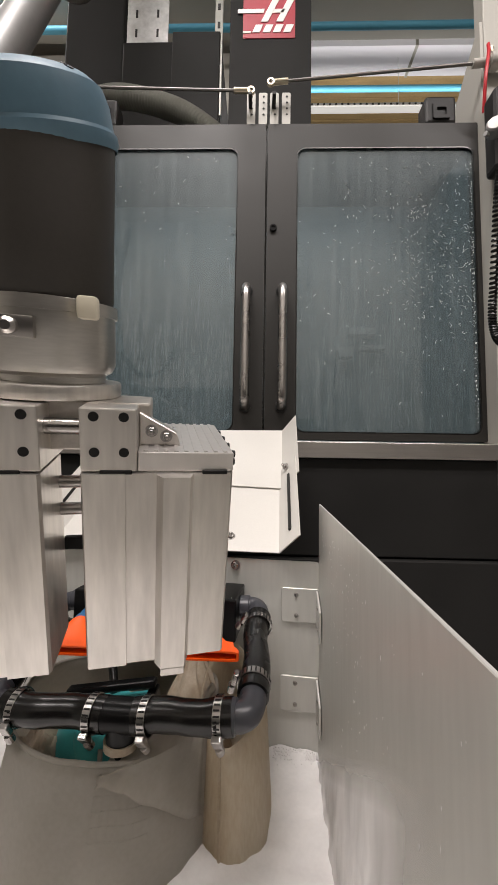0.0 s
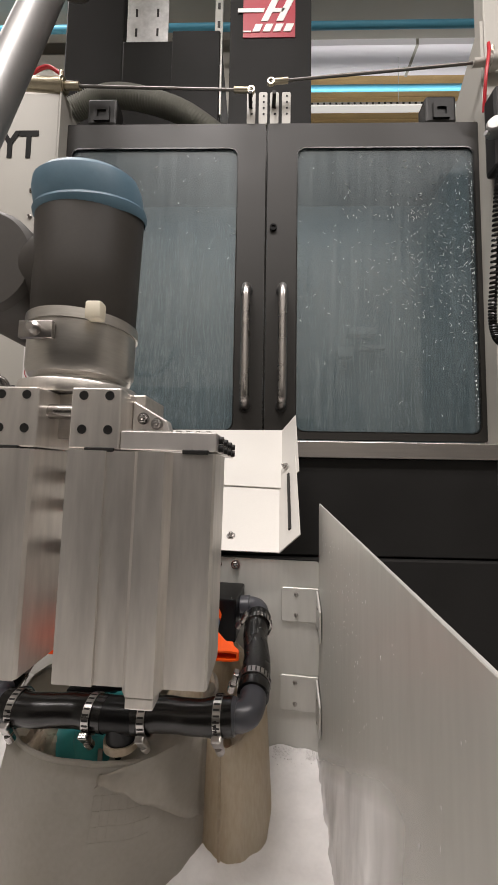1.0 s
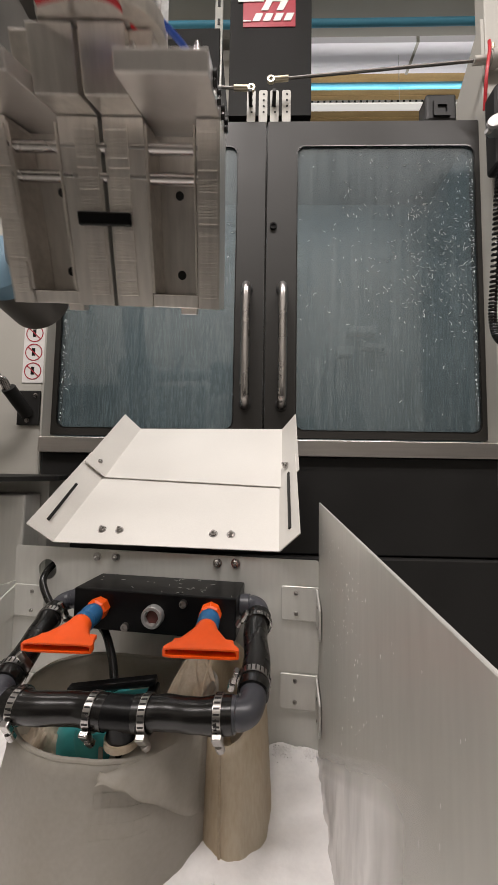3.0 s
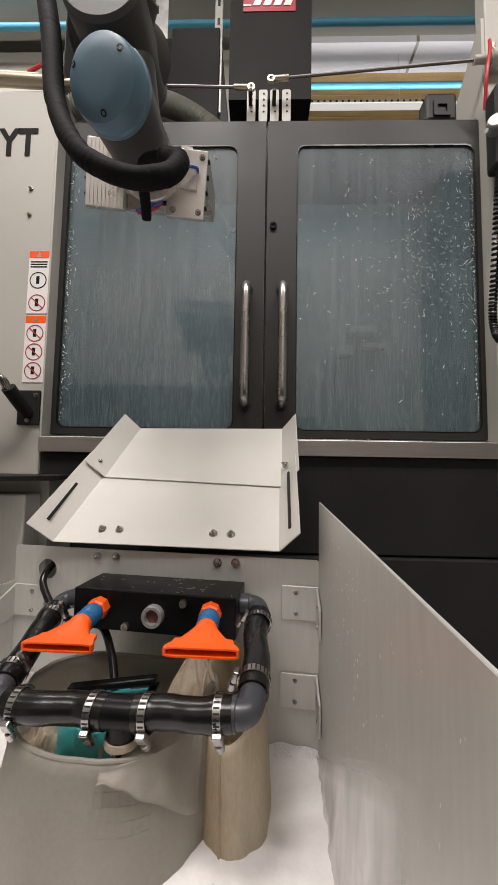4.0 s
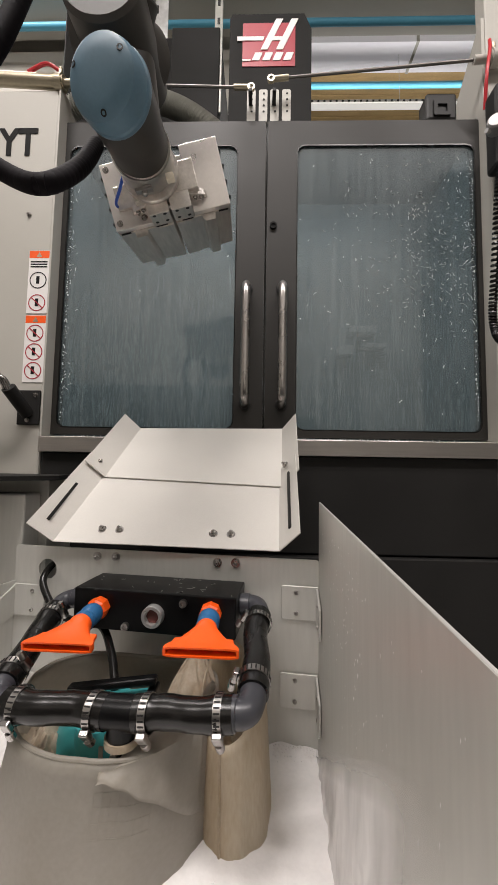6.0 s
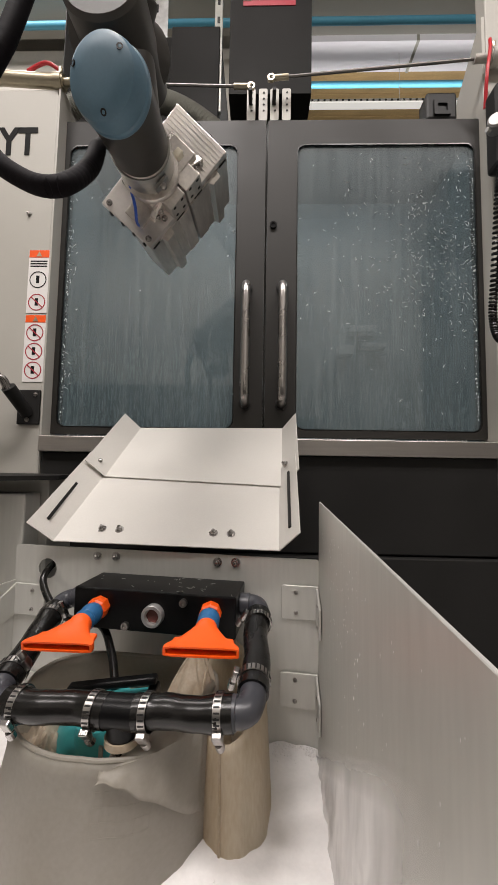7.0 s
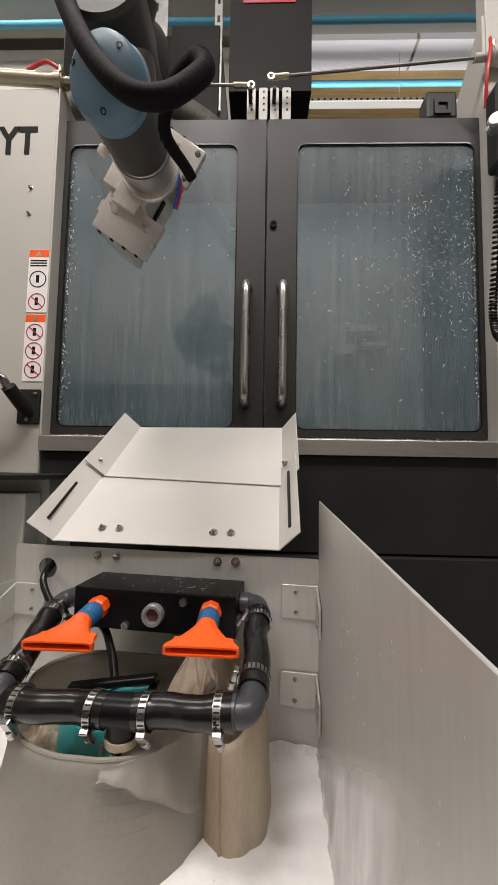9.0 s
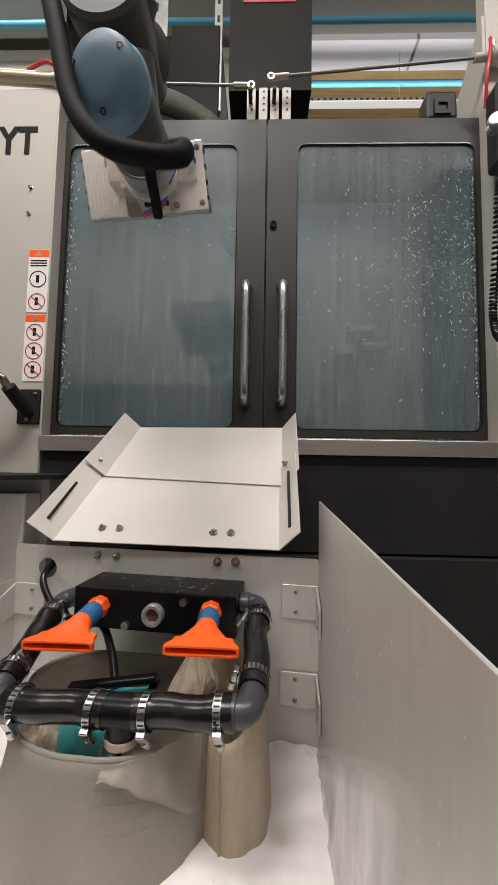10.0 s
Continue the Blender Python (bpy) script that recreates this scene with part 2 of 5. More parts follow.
def tube(bm, pts, r, seg=12, radii=None):
    """A round tube along pts."""
    n = len(pts)
    last, prev = None, None
    for i, p in enumerate(pts):
        d = (Vector(pts[min(i + 1, n - 1)]) - Vector(pts[max(i - 1, 0)])).normalized()
        if prev is None:
            side = d.orthogonal().normalized()
        else:
            side = (prev - d * prev.dot(d)).normalized()
        prev = side
        up = d.cross(side)
        rr = radii(i / (n - 1)) if radii else r
        ring = [bm.verts.new(Vector(p) + rr * (math.cos(a) * side + math.sin(a) * up)) for a in
                (2 * math.pi * k / seg for k in range(seg))]
        if last:
            for k in range(seg):
                bm.faces.new((last[k], last[(k + 1) % seg], ring[(k + 1) % seg], ring[k]))
        else:
            bm.faces.new(ring[::-1])
        last = ring
    bm.faces.new(last)
    return bm


def sheet(bm, pts, thick, m=None, bevel=0.0):
    """A flat outline in x, z, given depth along y."""
    a = [bm.verts.new((x, 0, z)) for x, z in pts]
    b = [bm.verts.new((x, thick, z)) for x, z in pts]
    fs = [bm.faces.new(a), bm.faces.new(b[::-1])]
    for i in range(len(pts)):
        j = (i + 1) % len(pts)
        fs.append(bm.faces.new((a[j], a[i], b[i], b[j])))
    bmesh.ops.recalc_face_normals(bm, faces=fs)
    if m:
        bmesh.ops.transform(bm, matrix=m, verts=a + b)
    if bevel:
        bmesh.ops.bevel(bm, geom=list({e for f in fs for e in f.edges}), offset=bevel, segments=1, affect="EDGES")
    return bm


def rounded(x0, x1, z0, z1, r, n=6):
    out = []
    for cx, cz, a0 in ((x1 - r, z1 - r, 0), (x0 + r, z1 - r, 90), (x0 + r, z0 + r, 180), (x1 - r, z0 + r, 270)):
        for i in range(n + 1):
            a = radians(a0 + 90 * i / n)
            out.append((cx + r * math.cos(a), cz + r * math.sin(a)))
    return out


def holed(bm, outer, inner, y0, y1):
    """A plate in x, z with one opening; both outlines have the same number of points."""
    n = len(outer)
    v = [[bm.verts.new((x, y, z)) for x, z in ring] for ring in (outer, inner) for y in (y0, y1)]
    of, ob_, inf, inb = v
    for i in range(n):
        j = (i + 1) % n
        for q in ((of[i], of[j], inf[j], inf[i]), (ob_[j], ob_[i], inb[i], inb[j]), (of[j], of[i], ob_[i], ob_[j]),
                  (inf[i], inf[j], inb[j], inb[i])):
            bm.faces.new(q)
    return bm


def bolt(name, parent, p, d, r=0.006, material="chrome", label=""):
    """A hexagon bolt head on its washer with a domed stud end."""
    m = Matrix.Translation(p) @ frame_of(d)
    bm = bmesh.new()
    lathe(bm, [(0, -0.001), (r * 1.35, -0.001), (r * 1.35, r * 0.18), (0, r * 0.18)], m, 18)
    lathe(bm, [(0, 0), (r, 0.0), (r, r * 0.85), (r * 0.85, r * 1.0), (0, r * 1.0)], m, 6)
    lathe(bm, [(0, r), (r * 0.5, r), (r * 0.5, r * 1.5), (r * 0.3, r * 1.75), (0, r * 1.8)], m, 12)
    return part(name, bm, material, parent, label)


def text(name, body, size, m, parent, material="ink", depth=0.0006):
    cu = bpy.data.curves.new(name, "FONT")
    cu.offset = size * 0.03
    cu.body, cu.size, cu.extrude, cu.align_x, cu.align_y = body, size, depth, "CENTER", "CENTER"
    tmp = bpy.data.objects.new(name, cu)
    me = bpy.data.meshes.new_from_object(tmp)
    bpy.data.objects.remove(tmp)
    me.materials.clear()
    me.materials.append(M[material])
    ob = new(name, me)
    ob.parent, ob.matrix_basis = parent, m @ Matrix.Diagonal((0.8, 1, 1, 1))
    if parent.name in WORLD:
        ob.matrix_parent_inverse = Matrix.Translation(-parent.location)
    return ob


# ---- the hall ----
def hall():
    fl = part("floor", boxed(-5, 5, -2.3, 5, -0.1, 0), "concrete")
    tagged(fl, "sealed grey concrete hall floor under the machine", "floor", kind="structure")
    for nm, b in (("wall_north", (-5, 5, 5, 5.15, 0, 4.2)), ("wall_south", (-5, 5, -2.45, -2.3, 0, 4.2)),
                  ("wall_west", (-5.15, -5, -2.3, 5, 0, 4.2)), ("wall_east", (5, 5.15, -2.3, 5, 0, 4.2))):
        tagged(part(nm, boxed(*b), "wall"), "off-white painted hall wall", "wall", kind="structure")
    tagged(part("ceiling", boxed(-5, 5, -2.3, 5, 4.2, 4.3), "wall"), "off-white hall ceiling", "ceiling", kind="structure")
    tagged(part("wall_partition", boxed(-4.99, -0.02, 2.33, 2.43, 0, 3.88), "wall"), "off-white painted partition behind the machine", "wall", kind="structure")
    # purlins across the hall
    for y, z0, w in ((2.0, 3.9, 0.28), (3.4, 3.9, 0.2)):
        tagged(part("ceiling_beam", boxed(-5, 5, y, y + w, z0, 4.196, 0.006), "beige"), "off-white painted steel ceiling beam",
               "ceiling beam", "ceiling beams")
    for y, z in ((2.124, 3.80), (2.557, 3.855)):
        bm = bmesh.new()
        cyl(bm, (-4.98, y, z), (4.98, y, z), 0.021)
        p = part("air_pipe", bm, "pipe", None, smooth=True)
        tagged(p, "blue compressed-air pipe hung under the ceiling", "pipe", "air pipes")
    dk = thing("ceiling_deck", pose(0, 2.7, 4.15), "ochre timber boards under the ceiling", "ceiling boards")
    board = None
    for i in range(7):
        if board is None:
            board = part("board", boxed(-4.99, 4.99, 0.0, 0.094, 0, 0.044, 0.003), "timber", dk)
        else:
            ob = new("board", board.data)
            ob.parent, ob.location = dk, (0, 0.0975 * i, 0.002 * (i % 2))
    sk = thing("roof_light", pose(1.65, 2.575, 4.1), "pale lilac translucent roof light panel", "roof light")
    for i in range(3):
        part("pane", boxed(-1.55 + i * 1.04, -0.53 + i * 1.04, -0.105, 0.105, 0.0, 0.07), "skylight", sk)
    for x in (-1.57, -0.52, 0.52, 1.57):
        part("frame_bar", boxed(x - 0.01, x + 0.01, -0.11, 0.11, -0.006, 0.075), "beige", sk)
    fx = thing("ceiling_light", pose(1.02, 2.55, 3.684), "white perforated strip light hung under the ceiling", "ceiling light")
    part("housing", boxed(-1.0, 1.0, -0.03, 0.03, 0.0, 0.018, 0.003), "galv", fx)
    part("diffuser", boxed(-0.99, 0.99, -0.028, 0.028, -0.011, -0.001, 0.003), "led", fx)
    for i in range(44):
        part("louvre", boxed(-0.98 + i * 0.0452, -0.965 + i * 0.0452, -0.0325, -0.0305, -0.002, 0.012), "black", fx)
    for x in (-0.8, 0.0, 0.8):
        bm = bmesh.new()
        cyl(bm, (x, 0, 0.018), (x, 0, 0.51), 0.002, 8)
        part("hanger", bm, "galv", fx)
    # thin green wire that hangs beside the strip light
    wire = part("loose_wire", tube(bmesh.new(), spline([(0.02, 2.5, 3.84), (0.08, 2.47, 3.73), (0.15, 2.47, 3.70), (0.22, 2.5, 3.62)], 18), 0.003, 8), "teal", fx, smooth=True)
    wire.matrix_parent_inverse = Matrix.Translation((-1.02, -2.55, -3.684))


def mirror_blocks():
    """Unseen dark cabinets added along the wall behind, to darken what the panes mirror."""
    for x, w, h in ((-2.3, 0.98, 1.9), (-1.3, 0.98, 1.9), (-0.3, 0.98, 1.55), (0.7, 0.98, 1.4), (2.05, 0.9, 3.9)):
        lk = thing("steel_locker", pose(x, -2.1, 0), "unseen dark grey block added by the hall wall for the panes to mirror", "locker", "lockers along the wall")
        part("body", boxed(0, w, -0.19, 0.17, 0.06, h, 0.006), "black", lk)
        part("plinth", boxed(0.02, w - 0.02, -0.17, 0.15, 0, 0.058), "column", lk)
        for k in range(2):
            d = part("door", boxed(0.01 + k * w / 2, w / 2 - 0.01 + k * w / 2, 0.1715, 0.188, 0.08, h - 0.03, 0.004), "door", lk)
            part("handle", boxed(w / 2 - 0.06 + k * 0.09, w / 2 - 0.04 + k * 0.09, 0.1885, 0.205, 0.95, 1.1, 0.004), "chrome", d)


hall()
mirror_blocks()


# ---- the machine ----
def machine():
    mc = thing("machining_center", pose(0, 1.4, 0), "charcoal and beige vertical machining centre with two closed doors",
               "milling machine", in_hall=True)
    # doors
    for nm, x0, x1, wx0, wx1, hx in (("door", -0.648, 0.010, -0.631, -0.078, -0.044), ("door", 0.017, 0.690, 0.110, 0.676, 0.067)):
        bm = holed(bmesh.new(), rounded(x0, x1, 1.045, 2.078, 0.004), rounded(wx0, wx1, 1.066, 1.996, 0.028), 1.10, 1.135)
        d = part(nm, bm, "door", mc, "charcoal painted sliding door with a large wet window")
        # rubber seal round the pane
        part("seal", holed(bmesh.new(), rounded(wx0 - 0.0, wx1 + 0.0, 1.066, 1.996, 0.028), rounded(wx0 + 0.004, wx1 - 0.004, 1.070, 1.992, 0.026),
                           1.100, 1.1055), "rubber", d)
        bm = sheet(bmesh.new(), rounded(wx0 + 0.001, wx1 - 0.001, 1.067, 1.995, 0.027), 0.006, Matrix.Translation((0, 1.106, 0)))
        part("window_pane", bm, "film", d, "coolant-streaked clear window pane")
        # bow handle
        pts = [(hx, 1.10, 1.145), (hx, 1.07, 1.147), (hx, 1.052, 1.17), (hx, 1.05, 1.25), (hx, 1.05, 1.42), (hx, 1.052, 1.485),
               (hx, 1.07, 1.51), (hx, 1.10, 1.512)]
        h = part("handle", tube(bmesh.new(), spline(pts, 40), 0.0135, 20), "chrome", d, "polished steel bow handle", smooth=True)
        for z in (1.145, 1.512):
            bm = bmesh.new()
            lathe(bm, [(0, 0), (0.019, 0), (0.019, 0.004), (0.015, 0.006), (0, 0.006)], Matrix.Translation((hx, 1.10, z)) @ frame_of((0, -1, 0)), 24)
            part("washer", bm, "black", h)
    # door seam strip and lock
    part("seam", boxed(0.0105, 0.0165, 1.112, 1.13, 1.045, 2.078), "rubber", mc)
    bm = bmesh.new()
    lathe(bm, [(0, 0.004), (0.006, 0.004), (0.006, 0.007), (0.011, 0.007), (0.011, 0), (0, 0)], Matrix.Translation((0.037, 1.099, 1.719)) @ frame_of((0, -1, 0)), 24)
    part("lock", bm, "gloss_black", mc, "round key lock")
    # sill and lower fronts
    part("sill", boxed(-0.645, 0.69, 1.04, 1.13, 0.988, 1.0345, 0.002), "steel_h", mc, "brushed steel sill under the doors")
    part("lower_panel", boxed(-0.645, 0.69, 1.06, 1.12, 0.708, 0.987, 0.003), "black", mc, "black lower front panel")
    part("base_panel", boxed(-0.9, 0.9, 1.045, 1.12, 0.02, 0.703, 0.004), "black", mc, "black base panel")
    # left and right cabinets
    part("side_cabinet", boxed(-1.25, -0.652, 1.06, 2.1, 0.705, 2.15, 0.006), "beige", mc, "beige painted side cabinet")
    part("side_cabinet", boxed(0.702, 1.25, 1.07, 2.1, 0.705, 2.11, 0.006), "beige", mc, "beige painted side cabinet")
    part("door_post", boxed(0.692, 0.7015, 1.05, 1.12, 0.708, 2.12, 0.003), "beige", mc)
    part("door_post", boxed(-0.6515, -0.646, 1.055, 1.12, 0.99, 2.158, 0.001), "beige", mc)
    # slanted plate above the cabinet
    bm = sheet(bmesh.new(), [(1.09, 2.115), (1.29, 2.115), (1.27, 2.25), (1.09, 2.42)], 0.01,
               Matrix.Translation((0.71, 0, 0)) @ Matrix.Rotation(radians(90), 4, "Z"))
    part("gusset_plate", bm, "beige", mc, "beige slanted side plate")
    part("top_cabinet", boxed(0.713, 1.25, 1.09, 1.14, 2.112, 2.75, 0.004), "beige", mc)
    # enclosure behind the doors
    part("enclosure_wall", boxed(-0.66, 0.70, 1.45, 1.46, 0.75, 2.06), "inside", mc)
    part("enclosure_floor", boxed(-0.66, 0.70, 1.14, 1.46, 0.72, 0.749), "inside", mc)
    part("enclosure_side", boxed(-0.66, -0.65, 1.136, 1.449, 0.75, 2.06), "inside", mc)
    part("enclosure_side", boxed(0.691, 0.70, 1.136, 1.449, 0.75, 2.06), "inside", mc)
    part("enclosure_top", boxed(-0.66, 0.70, 1.137, 1.47, 2.061, 2.075), "black", mc)
    part("work_table", boxed(-0.45, 0.45, 1.18, 1.40, 0.98, 1.05, 0.006), "galv", mc)
    # pale blocks added to imitate a reflection seen in the right pane
    part("tool_rack", boxed(0.35, 0.46, 1.40, 1.447, 1.49, 1.52, 0.004), "paper", mc, "pale block on the rear enclosure wall imitating a reflection in the pane")
    part("tool_rack", boxed(0.31, 0.37, 1.40, 1.447, 1.40, 1.44, 0.004), "paper", mc)
    part("tool_rack", boxed(0.40, 0.50, 1.40, 1.447, 1.43, 1.45, 0.004), "paper", mc)
    # column and cable tower
    part("column", boxed(-0.93, -0.655, 1.52, 2.0, 2.16, 3.3, 0.008), "column", mc, "dark grey machine column")
    part("column", boxed(-0.65, -0.195, 1.5, 2.0, 2.0765, 2.90, 0.008), "column", mc)
    part("shaft_cover", boxed(-0.41, -0.196, 1.46, 1.497, 2.0765, 2.895, 0.004), "column", mc)
    mp = part("motor_plate", boxed(-0.645, -0.45, 1.53, 1.536, 2.9005, 3.3, 0.001), "galv", mc, "thin galvanised motor mounting plate")
    for x in (-0.60, -0.50):
        for z in (2.96, 3.06):
            part("slot", boxed(x - 0.005, x + 0.005, 1.528, 1.5295, z, z + 0.04), "black", mp)
    st = part("strut", boxed(-0.222, -0.186, 1.47, 1.48, 2.5, 3.3, 0.002), "corr", mc, "perforated steel strut")
    for i in range(8):
        part("slot", boxed(-0.21, -0.198, 1.4675, 1.4695, 2.56 + 0.09 * i, 2.59 + 0.09 * i), "black", st)
    # small boxes on the door tops
    for x in (-0.583, 0.526):
        b = part("latch_box", boxed(x, x + 0.098, 1.10, 1.16, 2.0785, 2.172, 0.008), "black", mc, "small black door sensor box")
        part("recess", holed(bmesh.new(), rounded(x + 0.022, x + 0.076, 2.09, 2.145, 0.004), rounded(x + 0.034, x + 0.064, 2.102, 2.128, 0.003), 1.094, 1.0995), "black", b)
    # slotted brackets that carry the door rods
    for x in (-0.054, 0.022):
        for k in range(2):
            o = x + 0.039 * k
            b = part("rod_bracket", sheet(bmesh.new(), rounded(o, o + 0.028, 2.0788, 2.19, 0.006), 0.004, Matrix.Translation((0, 1.101, 0))), "beige", mc,
                     "pale perforated door bracket")
            for i in range(4):
                bm = bmesh.new()
                cyl(bm, (o + 0.016, 1.0994, 2.112 + 0.021 * i), (o + 0.016, 1.1004, 2.112 + 0.021 * i), 0.0037, 12)
                part("hole", bm, "black", b)
        part("bracket_foot", boxed(x, x + 0.067, 1.1055, 1.13, 2.0788, 2.084, 0.001), "white", mc)
        part("rod_lug", boxed(x + 0.006, x + 0.018, 1.052, 1.1, 2.13, 2.142, 0.002), "black", mc)
    # rods and cylinders of the door opener
    for nm, a, b, c0, c1 in (("left", (-0.0395, 1.06, 2.151), (-0.592, 1.06, 2.171), (-0.592, 1.06, 2.171), (-1.04, 1.06, 2.205)),
                             ("right", (0.0229, 1.06, 2.179), (0.655, 1.06, 2.2355), (0.655, 1.06, 2.2355), (1.04, 1.06, 2.27))):
        bm = bmesh.new()
        cyl(bm, a, b, 0.0045, 12)
        r = part("door_rod", bm, "rod", mc, "thin steel door rod", smooth=True)
        bm = bmesh.new()
        a, b = Vector(a), Vector(b)
        d = (b - a).normalized()
        lathe(bm, [(0.0065, -0.005), (0.012, -0.005), (0.012, 0.005), (0.0065, 0.005), (0.0065, -0.005)], Matrix.Translation(a) @ frame_of((0, 1, 0)), 20)
        cyl(bm, a + d * 0.011, a + d * 0.055, 0.0085, 14)
        part("rod_end", bm, "brass", r, "zinc-plated rod end", smooth=True)
        bm = bmesh.new()
        c0, c1 = Vector(c0), Vector(c1)
        cyl(bm, c0, c0 + d * 0.05, 0.012, 16)
        cyl(bm, c0 + d * 0.045, c1, 0.0205, 24)
        cyl(bm, c0 + d * 0.05, c0 + d * 0.075, 0.025, 24)
        part("cylinder", bm, "brass" if nm == "left" else "beige", r, "pneumatic door cylinder", smooth=True)
        bm = bmesh.new()
        cyl(bm, c0 + d * 0.062 + Vector((0, 0, 0.02)), c0 + d * 0.062 + Vector((0, 0, 0.05)), 0.007, 12)
        part("air_fitting", bm, "brass", r)
    bm = tube(bmesh.new(), spline([(0.700, 1.05, 2.29), (0.690, 1.035, 2.24), (0.675, 1.03, 2.15), (0.685, 1.06, 2.07)], 14), 0.005, 10)
    part("air_line", bm, "red_tube", mc, "thin red air line", smooth=True)
    part("air_line", tube(bmesh.new(), spline([(-0.655, 1.06, 2.215), (-0.70, 1.055, 2.235), (-0.76, 1.06, 2.212)], 10), 0.006, 10), "red_tube", mc, smooth=True)
    # corrugated extraction hose behind the doors
    path = spline([(-0.80, 1.36, 2.40), (-0.68, 1.34, 2.43), (-0.56, 1.32, 2.425), (-0.41, 1.31, 2.38), (-0.28, 1.30, 2.31), (-0.15, 1.30, 2.2), (-0.1, 1.3, 2.08)], 600)
    part("corrugated_hose", tube(bmesh.new(), path, 0.04, 20, lambda u: 0.036 + 0.006 * math.sin(u * 2 * math.pi * 75)), "corr", mc,
         "grey corrugated extraction hose", smooth=True)
    # name plate letters and labels on the left cabinet
    text("model_letters", "YT", 0.125, pose(-0.776, 1.0585, 1.966, 90), mc)
    for z in (1.814, 1.729):
        bolt("bolt", mc, (-0.727, 1.0595, z), (0, -1, 0), 0.006)
    label_strip(mc)
    # hose holder bracket
    hb = part("hose_holder", boxed(-0.722, -0.655, 1.052, 1.0595, 1.068, 1.172, 0.002), "black", mc, "black bracket with a socket tube")
    bm = bmesh.new()
    cyl(bm, (-0.69, 1.055, 1.10), (-0.705, 0.985, 1.165), 0.019, 20)
    part("socket", bm, "black", hb, smooth=True)
    for z in (1.082, 1.158):
        bolt("bolt", hb, (-0.668 if z > 1.1 else -0.69, 1.0515, z), (0, -1, 0), 0.005)
    return mc


def ring(bm, x, z, r0, r1, y, seg=28):
    a = [[bm.verts.new((x + r * math.cos(t), y, z + r * math.sin(t))) for t in (2 * math.pi * i / seg for i in range(seg))] for r in (r0, r1)]
    b = [[bm.verts.new((v.co.x, y + 0.0006, v.co.z)) for v in q] for q in a]
    for i in range(seg):
        j = (i + 1) % seg
        bm.faces.new((a[0][i], a[0][j], a[1][j], a[1][i]))
        bm.faces.new((a[1][i], a[1][j], b[1][j], b[1][i]))
    return bm


def label_strip(mc):
    """Two warning labels with orange heads and round signs."""
    for z0, z1, n in ((1.411, 1.611, 2), (1.197, 1.405, 3)):
        s = part("warning_label", boxed(-0.717, -0.653, 1.0578, 1.0595, z0, z1, 0.0004), "paper", mc, "white warning label with an orange head")
        part("head", boxed(-0.716, -0.654, 1.0572, 1.0577, z1 - 0.024, z1 - 0.001), "orange", s)
        bm = sheet(bmesh.new(), [(-0.694, z1 - 0.021), (-0.676, z1 - 0.021), (-0.685, z1 - 0.005)], 0.0004, Matrix.Translation((0, 1.0566, 0)))
        part("triangle", bm, "brass", s)
        if n == 2:
            for i in range(3):
                part("text_bar", boxed(-0.711, -0.659, 1.0572, 1.0577, z1 - 0.038 - 0.008 * i, z1 - 0.034 - 0.008 * i), "ink", s)
        for i in range(n):
            zc = (z1 - 0.095 - 0.062 * i * 1.15) if n == 2 else (z1 - 0.056 - 0.058 * i)
            red = not (n == 2 and i == 0)
            part("sign_ring", ring(bmesh.new(), -0.685, zc, 0.0235, 0.0265, 1.0570), "red" if red else "ink", s)
            part("pictogram", boxed(-0.691, -0.681, 1.0572, 1.0577, zc - 0.011, zc + 0.013), "ink", s)
            if red:
                part("slash", boxed(-0.024, 0.024, 0, 0.0004, -0.0016, 0.0016, m=Matrix.Translation((-0.685, 1.0566, zc)) @ Matrix.Rotation(radians(42), 4, "Y")), "red", s)


MC = machine()


def spindle_head():
    """The dark head casting with its red badge; origin at its top."""
    hd = thing("spindle_head", pose(0.025, 1.35, 2.75), "dark grey spindle head cover with a red and white badge", "spindle head")
    bm = bmesh.new()
    w = 0.166
    sheet(bm, [(-w, -0.62), (w, -0.62), (w, -0.07), (w - 0.03, 0.0), (-w + 0.01, 0.0), (-w, -0.02)], 0.14)
    part("cover", bm, "column", hd)
    part("slide", boxed(-0.10, 0.14, 0.141, 0.3, -0.60, -0.04, 0.006), "black", hd)
    x0, x1, z0, z1 = -0.113, 0.1, -0.235, -0.045
    b = part("badge", boxed(x0, x1, -0.003, -0.0005, z0, z1), "red", hd, "red badge with white bars")
    # white bars of the badge
    for pts in ([(-0.135, -0.125), (-0.03, -0.125), (-0.025, -0.107), (-0.135, -0.107)],
                [(-0.04, -0.165), (-0.012, -0.165), (0.05, -0.03), (0.022, -0.03)],
                [(0.022, -0.165), (0.05, -0.165), (0.112, -0.03), (0.084, -0.03)],
                [(0.005, -0.125), (0.05, -0.125), (0.058, -0.108), (0.013, -0.108)]):
        part("bar", sheet(bmesh.new(), pts, 0.002, Matrix.Translation((0, -0.006, 0))), "paper", b)
    for i in range(4):
        o = -0.075 + 0.042 * i
        part("bar", sheet(bmesh.new(), [(o, -0.212), (o + 0.03, -0.212), (o + 0.044, -0.178), (o + 0.014, -0.178)], 0.002, Matrix.Translation((0, -0.006, 0))), "paper", b)
    part("bar", boxed(-0.113, -0.08, -0.006, -0.0035, -0.214, -0.208), "paper", b)
    return hd


HEAD = spindle_head()


